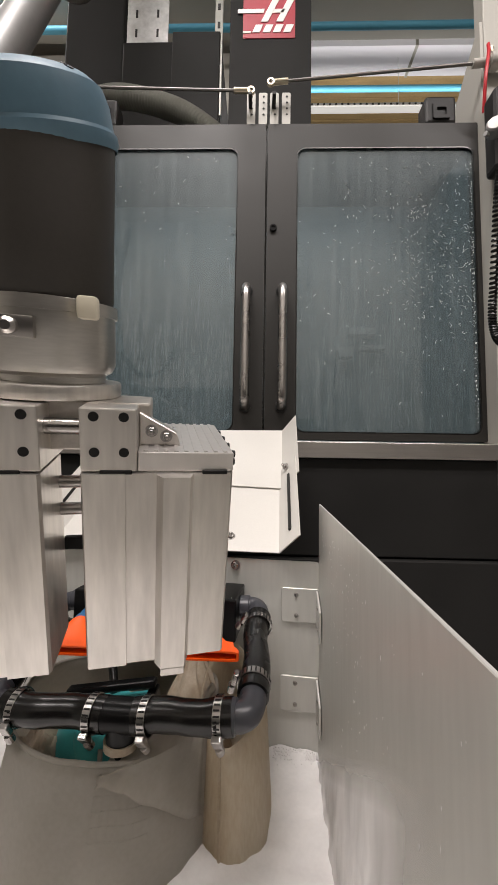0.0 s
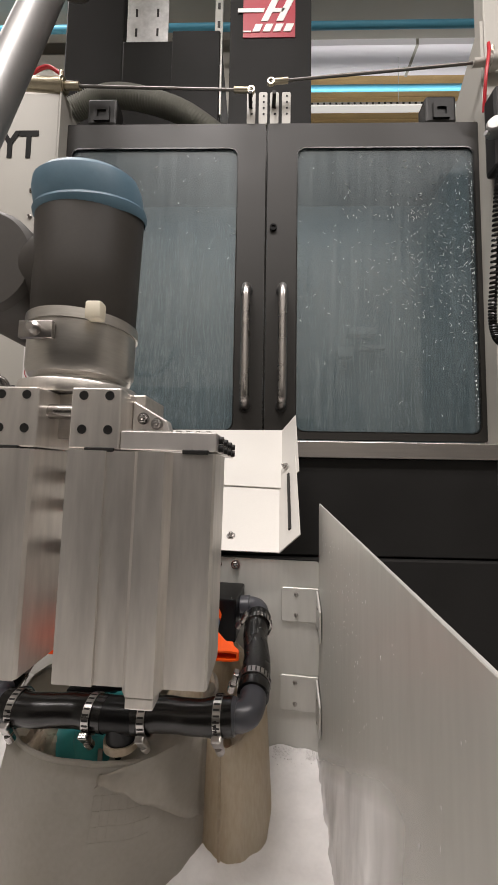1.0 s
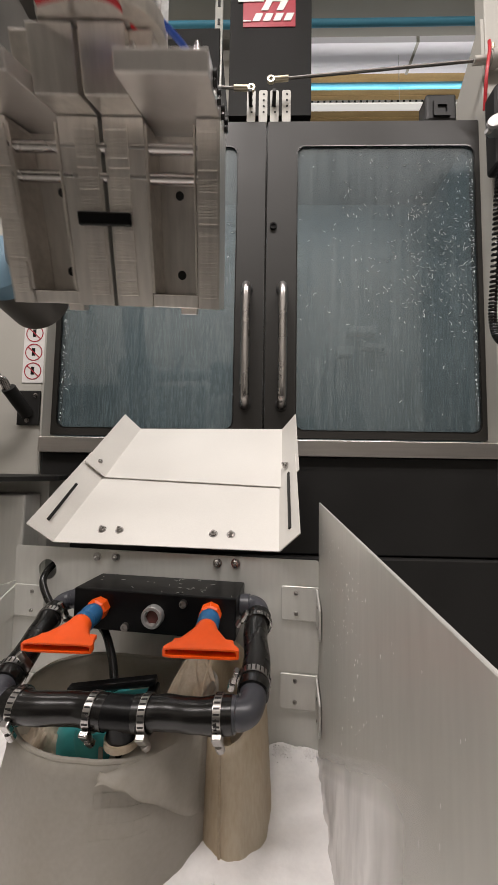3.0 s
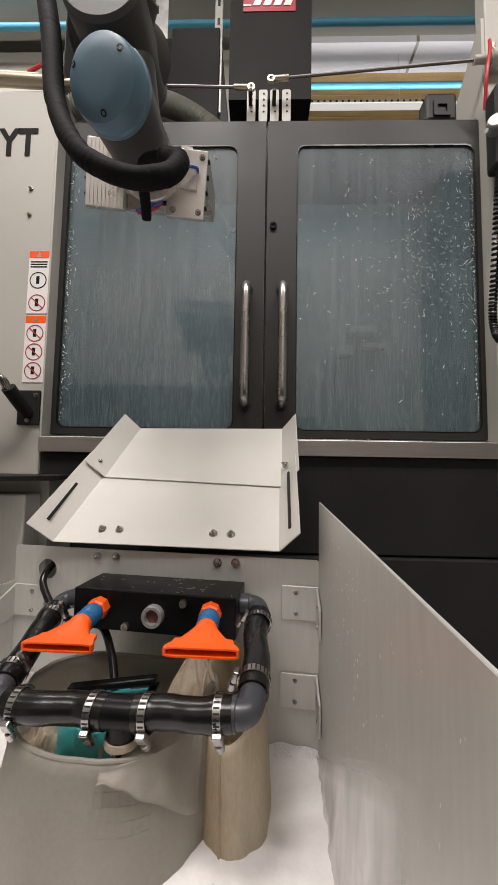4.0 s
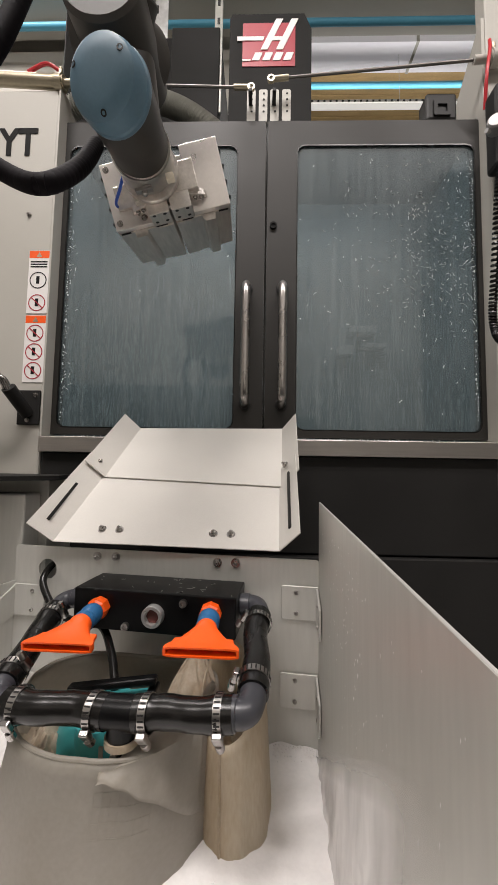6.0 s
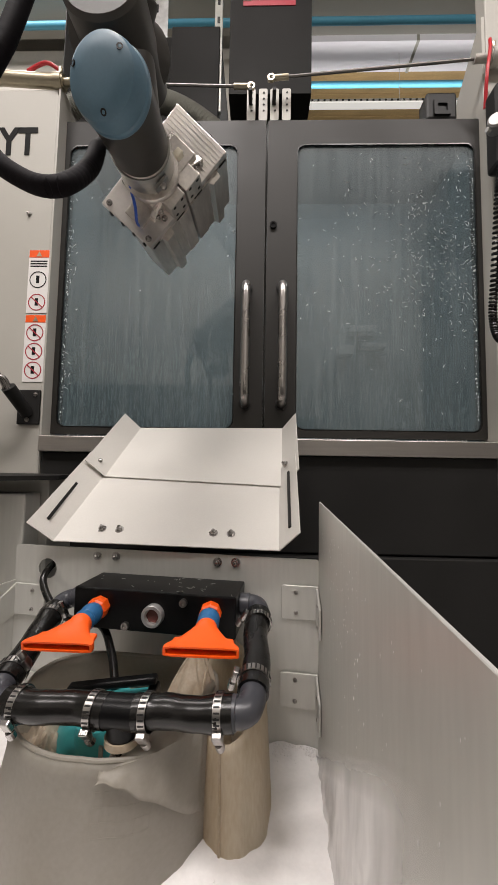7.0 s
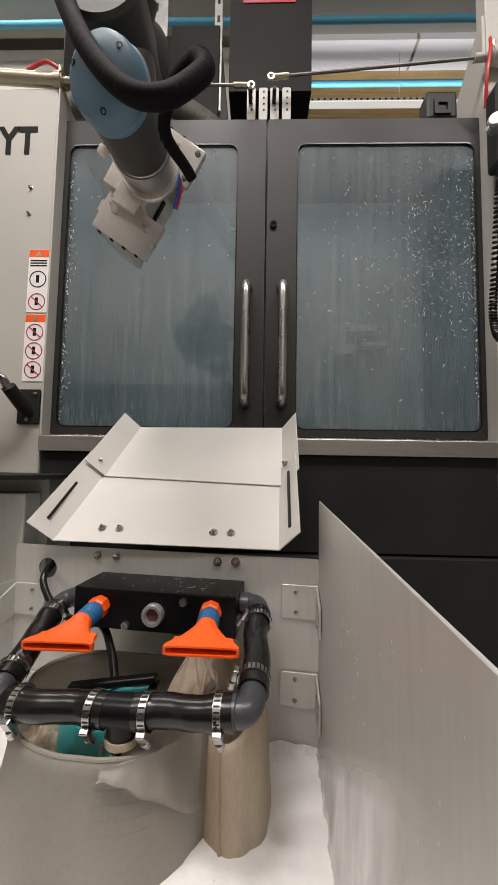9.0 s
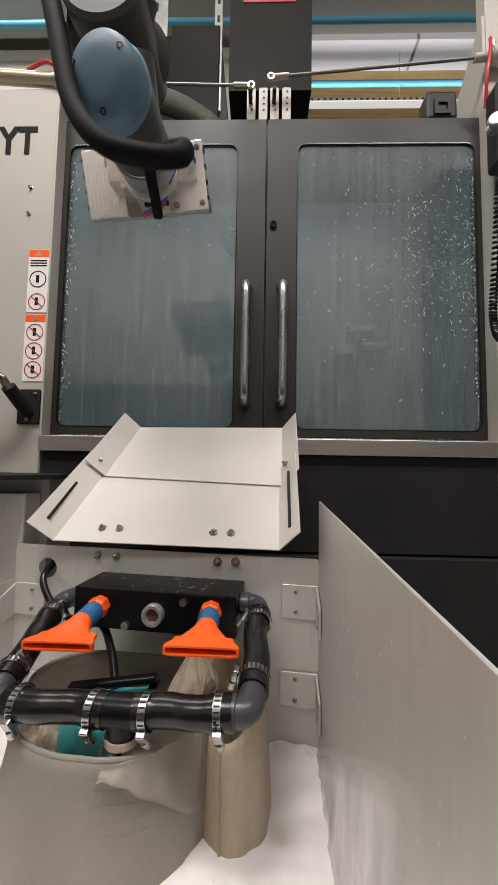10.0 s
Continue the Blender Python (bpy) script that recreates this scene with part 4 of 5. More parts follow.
def bags():
    fb = thing("filter_bag", T @ pose(-0.002, -0.15, 0.40), "grey-white felt filter bag, open and sagging, standing in foam", "filter bag")
    def lift(a, v):
        # the rear of the mouth hangs higher, the near edge sags
        s = math.sin(a)
        return (-0.016 * max(0, s) - 0.020 * max(0, -s) + 0.006 * math.sin(3 * a)) * (1 - v)
    def dip(a, v):
        return lift(a, v) - 0.03 * max(0, -math.sin(a)) ** 2 * (1 - v)
    cloth("bag_wall", -0.008, 0, 0.236, -0.30, 0.136, 0.118, 0.200, 0.160, "bag", fb, 0.09, 3.1, 0.03, lift, "", -0.062)
    cloth("inner_liner", -0.012, 0.012, 0.185, -0.25, 0.112, 0.095, 0.085, 0.075, "bag_old", fb, 0.16, 8.2, 0.0, dip, "brown-stained inner liner", 0.0, False)
    # folded flap over the mouth
    bm = bmesh.new()
    n, k = 26, 16
    g = []
    for i in range(n + 1):
        u = i / n
        row = []
        for j in range(k + 1):
            v = j / k
            x = 0.030 + 0.096 * u + 0.004 * noise.noise((u * 4, v * 3, 1))
            rim = -0.118 * math.sqrt(max(0.05, 1 - ((x + 0.008) / 0.136) ** 2))
            fold = 0.009 * noise.noise((u * 5, v * 4, 7)) + 0.003 * math.sin(u * 26 + 6 * v)
            y = rim + (0.09 * (0.45 - v) if v < 0.45 else -0.006 - 0.02 * (v - 0.45)) + fold * (1 if v < 0.45 else 0.35)
            z = 0.214 + 0.022 * u + (0.018 * math.sin(math.pi * v / 0.45) * u + fold if v < 0.45 else -(v - 0.45) * (0.012 + 0.20 * u ** 1.6))
            row.append(bm.verts.new((x, y, z)))
        g.append(row)
    for i in range(n):
        for j in range(k):
            bm.faces.new((g[i][j], g[i + 1][j], g[i + 1][j + 1], g[i][j + 1]))
    fl = part("flap", bm, "bag", fb, "crumpled folded bag edge", smooth=True)
    s = fl.modifiers.new("thickness", "SOLIDIFY")
    s.thickness = 0.003
    for cx, cy, cz, w, d, sd in ((-0.098, -0.045, 0.185, 0.034, 0.07, 4.4), (0.055, -0.035, 0.205, 0.046, 0.04, 9.1)):
        bm = bmesh.new()
        g = []
        for i in range(25):
            row = []
            for j in range(19):
                u, v = i / 24 - 0.5, j / 18 - 0.5
                rr = u * u + v * v
                row.append(bm.verts.new((cx + w * u * 2, cy + d * v * 2 * 0.6, cz + 0.022 * noise.noise((u * 5, v * 5, sd)) + 0.012 * noise.noise((u * 13, v * 11, sd)) - 0.07 * rr)))
            g.append(row)
        for i in range(24):
            for j in range(18):
                bm.faces.new((g[i][j], g[i + 1][j], g[i + 1][j + 1], g[i][j + 1]))
        q = part("liner_fold", bm, "bag_old", fb, "crumpled brown-stained liner fold", smooth=True)
        sm = q.modifiers.new("thickness", "SOLIDIFY")
        sm.thickness = 0.002
    # creased peak of the liner at the back of the mouth
    bm = bmesh.new()
    g = []
    for i in range(41):
        row = []
        for j in range(25):
            u, v = i / 40 - 0.5, j / 24
            w = 0.012 + 0.125 * v ** 0.8
            crease = 0.010 * v * math.sin(u * 17 + 1.5) + 0.006 * noise.noise((u * 9, v * 5, 2.5))
            row.append(bm.verts.new((0.088 + w * u + 0.012 * v, 0.055 - 0.075 * v + crease + 0.05 * u * u * v, 0.262 - 0.095 * v ** 1.4 - 0.05 * abs(u) * v + 0.7 * crease * v)))
        g.append(row)
    for i in range(40):
        for j in range(24):
            bm.faces.new((g[i][j], g[i + 1][j], g[i + 1][j + 1], g[i][j + 1]))
    pk = part("liner_peak", bm, "bag_old", fb, "creased brown-stained peak of the liner", smooth=True)
    pk.modifiers.new("thickness", "SOLIDIFY").thickness = 0.0015
    # coarse woven patch on the near side
    wall = fb.children[0]
    bm = bmesh.new()
    at = lambda i, j: wall.data.vertices[j * 96 + i].co + Vector((0, -0.0022, 0))
    for i in range(76, 84):
        tube(bm, [at(i, j) for j in range(2, 6)], 0.0002, 5)
    for j in range(2, 6):
        tube(bm, [at(i, j) for i in range(76, 84)], 0.0002, 5)
    tagged(part("woven_patch", bm, "bag", fb, "coarse woven grid on the felt"), kind="stuff")
    b2 = thing("filter_bag", T @ pose(0.150, -0.12, 0.40), "yellowed second filter bag slumped behind the first", "filter bag")
    def peak(a, v):
        return (0.07 * max(0, math.cos(a - 1.9)) ** 2 + 0.02 * math.cos(2 * a)) * (1 - v)
    w2 = cloth("bag_wall", 0, 0, 0.215, -0.30, 0.044, 0.064, 0.062, 0.125, "bag_pale", b2, 0.12, 5.5, 0.0, peak, "", 0.02, False)
    for a in (62, 70):
        col = [w2.data.vertices[j * 96 + a].co.copy() for j in range(34)]
        part("seam", tube(bmesh.new(), [c + Vector((0, -0.002, 0)) for c in col], 0.0022, 6), "bag_old", b2, "brown-stained seam", smooth=True)


bags()


def pump():
    pm = thing("submersible_pump", T @ pose(-0.036, -0.158, 0.36), "teal submersible pump with a black carrying handle in the bag", "pump")
    bm = bmesh.new()
    lathe(bm, [(0, 0), (0.055, 0), (0.06, 0.02), (0.056, 0.22), (0.047, 0.25), (0, 0.256)], Matrix(), 28)
    part("body", bm, "teal", pm, smooth=True)
    bm = bmesh.new()
    lathe(bm, [(0, 0.02), (0.030, 0.02), (0.030, 0.238), (0.027, 0.248), (0, 0.25)], Matrix.Translation((0.012, -0.028, 0)), 26)
    cn = part("motor_can", bm, "teal", pm, smooth=True)
    part("label_stripe", boxed(0.030, 0.036, -0.0565, -0.0535, 0.04, 0.236, 0.001), "corr", cn)
    bm = bmesh.new()
    h = Matrix.Translation((0.026, -0.01, 0.254)) @ Matrix.Rotation(radians(8), 4, "Z") @ Matrix.Rotation(radians(-7), 4, "Y")
    box(bm, -0.062, 0.062, -0.008, 0.008, 0.027, 0.037, 0.003, h)
    box(bm, -0.062, -0.048, -0.016, 0.016, -0.03, 0.022, 0.003, h)
    box(bm, 0.048, 0.062, -0.016, 0.016, -0.03, 0.022, 0.003, h)
    part("cover_plate", boxed(-0.046, 0.046, -0.022, 0.02, 0.004, 0.012, 0.002, h), "teal", pm)
    part("carrying_handle", bm, "gloss_black", pm, "black plastic carrying handle")
    bm = bmesh.new()
    cyl(bm, (0.0, -0.01, 0.228), (0.0, -0.01, 0.262), 0.022, 20, 0.003)
    part("cable_gland", bm, "teal", pm, smooth=True)


pump()


def foam():
    """Foam lies over the water: a lumpy sheet with a froth of bubbles at its edges."""
    bm = bmesh.new()
    nx, ny = 80, 90
    g = []
    for i in range(nx + 1):
        row = []
        for j in range(ny + 1):
            x, y = -0.325 + 0.612 * i / nx, -0.70 + 0.699 * j / ny
            z = 0.474 + 0.012 * noise.noise((x * 9, y * 9, 0.3)) + 0.005 * noise.noise((x * 38, y * 38, 2)) + 0.002 * noise.noise((x * 120, y * 120, 5))
            row.append(bm.verts.new((x + max(0, -y) * 0.085 * (i / nx) - 0.012 * (i / nx), y, z)))
        g.append(row)
    for i in range(nx):
        for j in range(ny):
            bm.faces.new((g[i][j], g[i + 1][j], g[i + 1][j + 1], g[i][j + 1]))
    f = part("foam", bm, "foam", None, smooth=True)
    f.matrix_world = T
    tagged(f, "white soap foam on the wash water", "foam", kind="stuff")
    w = part("water", boxed(-0.315, 0.27, -0.8, -0.006, 0.06, 0.455), "water")
    w.matrix_world = T
    tagged(w, "cloudy wash water in the tank", "water", kind="structure")


foam()


def wet_marks():
    """Drops and a drying foam film on the side panel, and wisps of liner in the bag's mouth."""
    rnd = random.Random(9)
    bm = bmesh.new()
    for i in range(150):
        d = rnd.choice((rnd.gauss(0.2, 0.09), rnd.uniform(0.03, 0.55)))
        z = 0.86 - abs(rnd.gauss(0, 0.12)) if d < 0.35 else rnd.uniform(0.62, 0.84)
        if d < 0.02 or z < 0.52:
            continue
        r = rnd.uniform(0.0003, 0.0006)
        m = SPLAY @ Matrix.Translation((d, -0.0002, z)) @ Matrix.Diagonal((r, r * 0.5, r * rnd.uniform(1, 5), 1))
        bmesh.ops.create_icosphere(bm, subdivisions=1, radius=1, matrix=m)
    ob = part("foam_drops", bm, "foam", None, smooth=True)
    ob.matrix_world = T
    tagged(ob, "small foam drops running down the tank panel", "drops", kind="stuff")
    bm = bmesh.new()
    n, k = 80, 30
    g = []
    for i in range(n + 1):
        u = i / n
        h = 0.485 + 0.40 * u + 0.014 * noise.noise((u * 9, 1.5, 0)) + 0.006 * noise.noise((u * 40, 0.5, 0))
        row = []
        for j in range(k + 1):
            v = j / k
            z = 0.44 + max(h - 0.44, 0.002) * v
            thick = 0.0014 + (1 - v) * (0.008 + 0.006 * noise.noise((u * 22, z * 40, 2))) + 0.002 * noise.noise((u * 60, z * 110, 4)) * (1 - v)
            row.append(bm.verts.new(SPLAY @ Vector((0.002 + 0.56 * u, -max(thick, 0.0012), z))))
        g.append(row)
    for i in range(n):
        for j in range(k):
            bm.faces.new((g[i][j], g[i + 1][j], g[i + 1][j + 1], g[i][j + 1]))
    ob = part("foam_film", bm, "smear", None, smooth=True)
    ob.matrix_world = T
    tagged(ob, "thin drying foam film on the tank panel", "foam film", kind="stuff")


wet_marks()


def wisps():
    """Bubbles and froth where the foam meets the bags."""
    rnd = random.Random(21)
    bm = bmesh.new()
    for i in range(700):
        a = rnd.uniform(0, 2 * math.pi)
        k = rnd.random()
        if k < 0.5:
            x, y = rnd.uniform(0.20, 0.27), -0.004 - abs(rnd.gauss(0, 0.012))
        elif k < 0.8:
            x, y = rnd.gauss(0.16, 0.03), rnd.gauss(-0.30, 0.025)
        else:
            x, y = rnd.uniform(-0.14, 0.05), rnd.gauss(-0.315, 0.01)
        r = rnd.uniform(0.0005, 0.0016)
        bmesh.ops.create_icosphere(bm, subdivisions=1, radius=r, matrix=Matrix.Translation((x, y, 0.476 + r * rnd.uniform(0, 1.2))))
    ob = part("froth", bm, "foam", None, smooth=True)
    ob.matrix_world = T
    tagged(ob, "white froth bubbles on the foam", "foam", kind="stuff")


wisps()


def neighbour():
    """The grey cabinet with a black top that stands beside the tank."""
    nb = thing("side_cabinet", pose(-0.72, 0.85, 0), "grey sheet-metal cabinet with a black top beside the tank", "cabinet", in_hall=True)
    bm = bmesh.new()
    v0 = [(-1.2, 1.0), (-0.50, 0.95), (-0.455, 0.82), (-0.60, 0.60), (-1.2, 0.60)]
    a = [bm.verts.new((x, y, 0.915)) for x, y in v0]
    b = [bm.verts.new((x, y, 0.925)) for x, y in v0]
    bm.faces.new(a[::-1])
    bm.faces.new(b)
    for i in range(5):
        bm.faces.new((a[i], a[(i + 1) % 5], b[(i + 1) % 5], b[i]))
    part("top", bm, "black", nb, "thin black cabinet top")
    part("side", boxed(-1.1, -0.488, 0.84, 0.95, 0, 0.914, 0.002), "steel", nb, "dark grey perforated side")
    part("front", boxed(-1.1, -0.505, 0.78, 0.838, 0, 0.885, 0.004), "steel", nb)
    for z in (0.885, 0.845):
        bm = bmesh.new()
        cyl(bm, (-0.4882, 0.90, z), (-0.4872, 0.90, z), 0.006, 14)
        part("hole", bm, "black", nb)


neighbour()


# ---- chips on the panes ----
def chips():
    """Bright swarf that sticks to the inner face of the panes."""
    rnd = random.Random(4)
    for x0, x1, n, dense in ((0.125, 0.668, 400, True), (-0.618, -0.09, 75, False)):
        bm = bmesh.new()
        for i in range(n):
            if dense:
                x = x1 - (x1 - x0) * abs(rnd.gauss(0, 0.34)) if rnd.random() < 0.85 else rnd.uniform(x0, x1)
                z = 1.97 - 0.85 * min(1, abs(rnd.gauss(0.40, 0.19)))
                if x < x0 or x > x1:
                    continue
            else:
                x = rnd.choice((rnd.uniform(x0, x1), x0 + abs(rnd.gauss(0, 0.012))))
                z = rnd.uniform(1.1, 1.97) if x < x0 + 0.03 else 1.97 - abs(rnd.gauss(0, 0.2))
                if z < 1.09:
                    continue
            L, w, t, bend = rnd.uniform(0.004, 0.014), rnd.uniform(0.0005, 0.0010), rnd.uniform(0, math.pi), rnd.uniform(-0.9, 0.9)
            prev = None
            px, pz = x, z
            for k in range(4):
                a = t + bend * k / 3
                c, s = math.cos(a), math.sin(a)
                ww = w * (1 - abs(k - 1.5) * 0.35)
                v = [bm.verts.new((px - s * ww, 1.1050, pz + c * ww)), bm.verts.new((px, 1.1040, pz)), bm.verts.new((px + s * ww, 1.1050, pz - c * ww))]
                if prev:
                    bm.faces.new((prev[0], prev[1], v[1], v[0]))
                    bm.faces.new((prev[1], prev[2], v[2], v[1]))
                prev = v
                px, pz = px + c * L / 3, pz + s * L / 3
        ob = part("metal_chips", bm, "chip")
        tagged(ob, "bright curled metal chips stuck to the wet pane", "metal chips", kind="stuff")
    # froth along the pane edges
    bm = bmesh.new()
    for i in range(230):
        side = rnd.random() < 0.6
        x = 0.669 - abs(rnd.gauss(0, 0.004)) if side else -0.622 + abs(rnd.gauss(0, 0.004))
        z = rnd.uniform(1.09, 1.95) if side else rnd.uniform(1.09, 1.95)
        r = rnd.uniform(0.0006, 0.0017)
        m = pose(x, 1.1052, z) @ Matrix.Diagonal((r, r * 0.5, r * rnd.uniform(0.8, 2), 1))
        bmesh.ops.create_icosphere(bm, subdivisions=1, radius=1, matrix=m)
    tagged(part("chip_froth", bm, "chip"), "fine chips and froth along the pane edges", "metal chips", kind="stuff")


chips()


# ---- coolant thrown against the panes ----
def splash(seed, n, w, h, size, tall):
    """A patch of stretched drops and runs; rigid, it slides down as one."""
    rnd = random.Random(seed)
    bm = bmesh.new()
    for i in range(n):
        x, z = rnd.uniform(-w, w), rnd.uniform(-h, h)
        rx = size * rnd.uniform(0.4, 1.0)
        rz = rx * rnd.uniform(*tall)
        seg = 7
        pts = []
        for j in range(seg):
            a = 2 * math.pi * j / seg
            f = 1 + 0.3 * rnd.uniform(-1, 1)
            pts.append((x + rx * f * math.cos(a) + 0.3 * rx * math.sin(2 * a), z + rz * f * math.sin(a)))
        c = bm.verts.new((x, -0.0012, z))
        r = [bm.verts.new((p, 0.0, q)) for p, q in pts]
        b = bm.verts.new((x, 0.0006, z))
        for j in range(seg):
            bm.faces.new((c, r[j], r[(j + 1) % seg]))
            bm.faces.new((b, r[(j + 1) % seg], r[j]))
    ob = part("coolant_splash", bm, "coolant", None, smooth=True)
    return tagged(ob, "milky coolant drops running down inside the pane", "coolant", "coolant on the panes", "stuff")


SPLASHES = [splash(11, 500, 0.26, 0.16, 0.0024, (4, 14)), splash(12, 700, 0.26, 0.26, 0.0028, (3, 10)), splash(13, 420, 0.26, 0.20, 0.0065, (1.2, 3.2)),
            splash(14, 360, 0.26, 0.14, 0.0022, (4, 14)), splash(15, 420, 0.26, 0.22, 0.0016, (6, 20)), splash(16, 150, 0.13, 0.16, 0.0013, (25, 70)),
            splash(17, 170, 0.26, 0.24, 0.0015, (18, 50)), splash(18, 110, 0.26, 0.22, 0.0014, (18, 50))]


# ---- gripper ----
GAP = 0.014
SLANT, LEAN = 4, 18   # lean of the wrist cap, sideways and forwards
DEEP = 0.017    # and behind it
S = 0.82        # size of the robot and its tool against the drawing
OFF = -0.022    # the wrist axis lies beside the middle of the jaws


def gripper():
    """Origin where it meets the wrist; the jaws hang along -z and open along x."""
    g = thing("gripper", pose(-0.18, 0.38, 1.05), "machined aluminium two-jaw gripper on the robot wrist", "gripper")
    SIZE[0] = S
    AX = Matrix.Translation((OFF, DEEP / S, 0))
    bm = bmesh.new()
    lathe(bm, [(0, 0.0), (0.056, 0.0), (0.0585, -0.003), (0.0585, -0.058), (0.055, -0.066), (0.048, -0.070), (0.048, -0.076), (0, -0.076)], AX, 56)
    part("adaptor", bm, "cast", g, "turned aluminium wrist adaptor", smooth=True)
    bm = bmesh.new()
    lathe(bm, [(0.0588, -0.001), (0.0608, -0.001), (0.0608, -0.012), (0.0588, -0.012), (0.0588, -0.001)], AX, 56)
    part("clamp_band", bm, "cast", g, "narrow steel clamp band", smooth=True)
    bm = bmesh.new()
    box(bm, 0.014, 0.031, -0.048, -0.034, -0.018, 0.001, 0.003)
    part("cable_tie", bm, "nylon", g, "milky nylon tie head", smooth=True)
    bm = bmesh.new()
    cyl(bm, (-0.038, -0.038, -0.028), (-0.038, -0.053, -0.028), 0.007, 16, 0.003)
    box(bm, -0.056, -0.02, -0.0445, -0.038, -0.037, -0.019, 0.001)
    part("thumb_screw", bm, "chrome", g, smooth=True)
    bm = bmesh.new()
    lathe(bm, [(0, -0.0762), (0.063, -0.0762), (0.064, -0.078), (0.064, -0.088), (0.063, -0.090), (0, -0.090)], AX, 56)
    part("mount_disc", bm, "alu", g, smooth=True)
    part("body", boxed(-0.075, 0.075, -0.028, 0.034, -0.138, -0.0905, 0.002), "alu_d", g, "gripper actuator body")
    for z in (-0.112,):
        bm = bmesh.new()
        cyl(bm, (-0.04, -0.042, z), (0.04, -0.042, z), 0.0075, 18)
        part("guide_rod", bm, "chrome", g, "steel guide rod", smooth=True)
    for z in (-0.178, -0.208):
        bm = bmesh.new()
        cyl(bm, (-0.115, -0.004, z), (0.115, -0.004, z), 0.0065, 18)
        part("guide_rod", bm, "chrome", g, smooth=True)
    jaws = []
    for s in (-1, 1):
        j = new("jaw")
        j.parent, j.empty_display_size = g, 0.05
        jaws.append(j)
        X = lambda a, b: (min(s * a, s * b), max(s * a, s * b))
        # mounting block with four bolt holes, and the carrier plate
        b = part("mount_block", boxed(*X(0.002, 0.050), -0.062, 0.045, -0.149, -0.0915, 0.0015), "alu", j, "drilled aluminium mounting block")
        for x in (0.014, 0.039):
            for z in (-0.099, -0.131):
                bm = bmesh.new()
                lathe(bm, [(0.0034, 0), (0.0044, 0.0), (0.0044, 0.0006), (0.0034, 0.0006), (0.0034, 0)], Matrix.Translation((s * x, -0.0618, z)) @ frame_of((0, -1, 0)), 16)
                lathe(bm, [(0, 0.0003), (0.0035, 0.0003), (0.0035, 0), (0, 0)], Matrix.Translation((s * x, -0.0618, z)) @ frame_of((0, -1, 0)), 16)
                part("bolt_hole", bm, "black", b)
        bm = boxed(*X(0.0505, 0.140), -0.060, 0.088, -0.149, -0.131, 0.0012)
        c = part("carrier_plate", bm, "plate", j, "bright faced aluminium carrier plate")
        if s > 0:
            for i in range(9):
                part("rib", boxed(*X(0.0555 + i * 0.0093, 0.0595 + i * 0.0093), -0.058, 0.086, -0.1308, -0.1297), "plate", c)
        else:
            for x in (0.066, 0.127):
                for y in (-0.045, 0.074):
                    bolt("plate_bolt", c, (s * x, y, -0.1308), (0, 0, 1), 0.0055)
            part("bridge", boxed(*X(0.052, 0.12), -0.022, 0.03, -0.1305, -0.121, 0.002), "alu_d", c)
        for i in range(4):
            for z in (-0.1365, -0.1445):
                bm = bmesh.new()
                cyl(bm, (s * 0.1398, -0.042 + 0.034 * i, z), (s * 0.1445, -0.042 + 0.034 * i, z), 0.0036, 14)
                part("edge_bolt", bm, "black", c)
        # tall jaw with ridges outside and a pocket behind
        bm = bmesh.new()
        y0, y1 = -0.066, 0.002
        prof = [(0.002, y0 + 0.004), (0.004, y0), (0.040, y0), (0.040, y0 + 0.003), (0.068, y0 + 0.003), (0.068, y0 - 0.001), (0.074, y0 - 0.010), (0.098, y0 - 0.010), (0.102, y0 + 0.004),
                (0.138, y0 + 0.005), (0.140, y0 + 0.008), (0.140, y1), (0.112, y1), (0.112, -0.048), (0.050, -0.048), (0.050, y1), (0.002, y1)]
        pts = [(s * x, y) for x, y in prof]
        z1, z0 = -0.1505, -0.3555
        lo, hi = [bm.verts.new((x, y, z0)) for x, y in pts], [bm.verts.new((x, y, z1)) for x, y in pts]
        bm.faces.new(lo)
        bm.faces.new(hi[::-1])
        for i in range(len(pts)):
            k = (i + 1) % len(pts)
            bm.faces.new((lo[i], lo[k], hi[k], hi[i]))
        bmesh.ops.recalc_face_normals(bm, faces=bm.faces)
        bl = part("jaw_block", bm, "alu", j, "extruded aluminium jaw block")
        part("tongue", boxed(*X(0.074, 0.098), -0.0755, -0.058, -0.3655, -0.356, 0.001), "alu", j)
        part("end_plate", boxed(*X(0.0505, 0.1115), -0.0475, 0.001, -0.355, -0.339, 0.001), "alu", j)
        # lands with grooves on the pocket side
        for a0, b0 in ((0.006, 0.031), (0.114, 0.137)):
            for k, (z, h) in enumerate(((-0.158, 0.042), (-0.204, 0.052), (-0.260, 0.040), (-0.304, 0.038))):
                prof = [(0.0022, z - h), (0.0042, z - h + 0.0006)]
                for i in range(int(h / 0.003) - 2):
                    q = z - h + 0.004 + i * 0.003
                    if (i + k) % 9 > 1:
                        prof += [(0.0042, q), (0.0052, q + 0.0003), (0.0052, q + 0.0014), (0.0042, q + 0.0017)]
                prof += [(0.0042, z - 0.0006), (0.0022, z)]
                bm = bmesh.new()
                ends = [[bm.verts.new((s * x, y, q)) for y, q in prof] for x in (a0, b0)]
                bm.faces.new(ends[0])
                bm.faces.new(ends[1][::-1])
                for i in range(len(prof)):
                    w = (i + 1) % len(prof)
                    bm.faces.new((ends[0][w], ends[0][i], ends[1][i], ends[1][w]))
                part("land", bm, "alu", j, "finely ribbed clamping land")
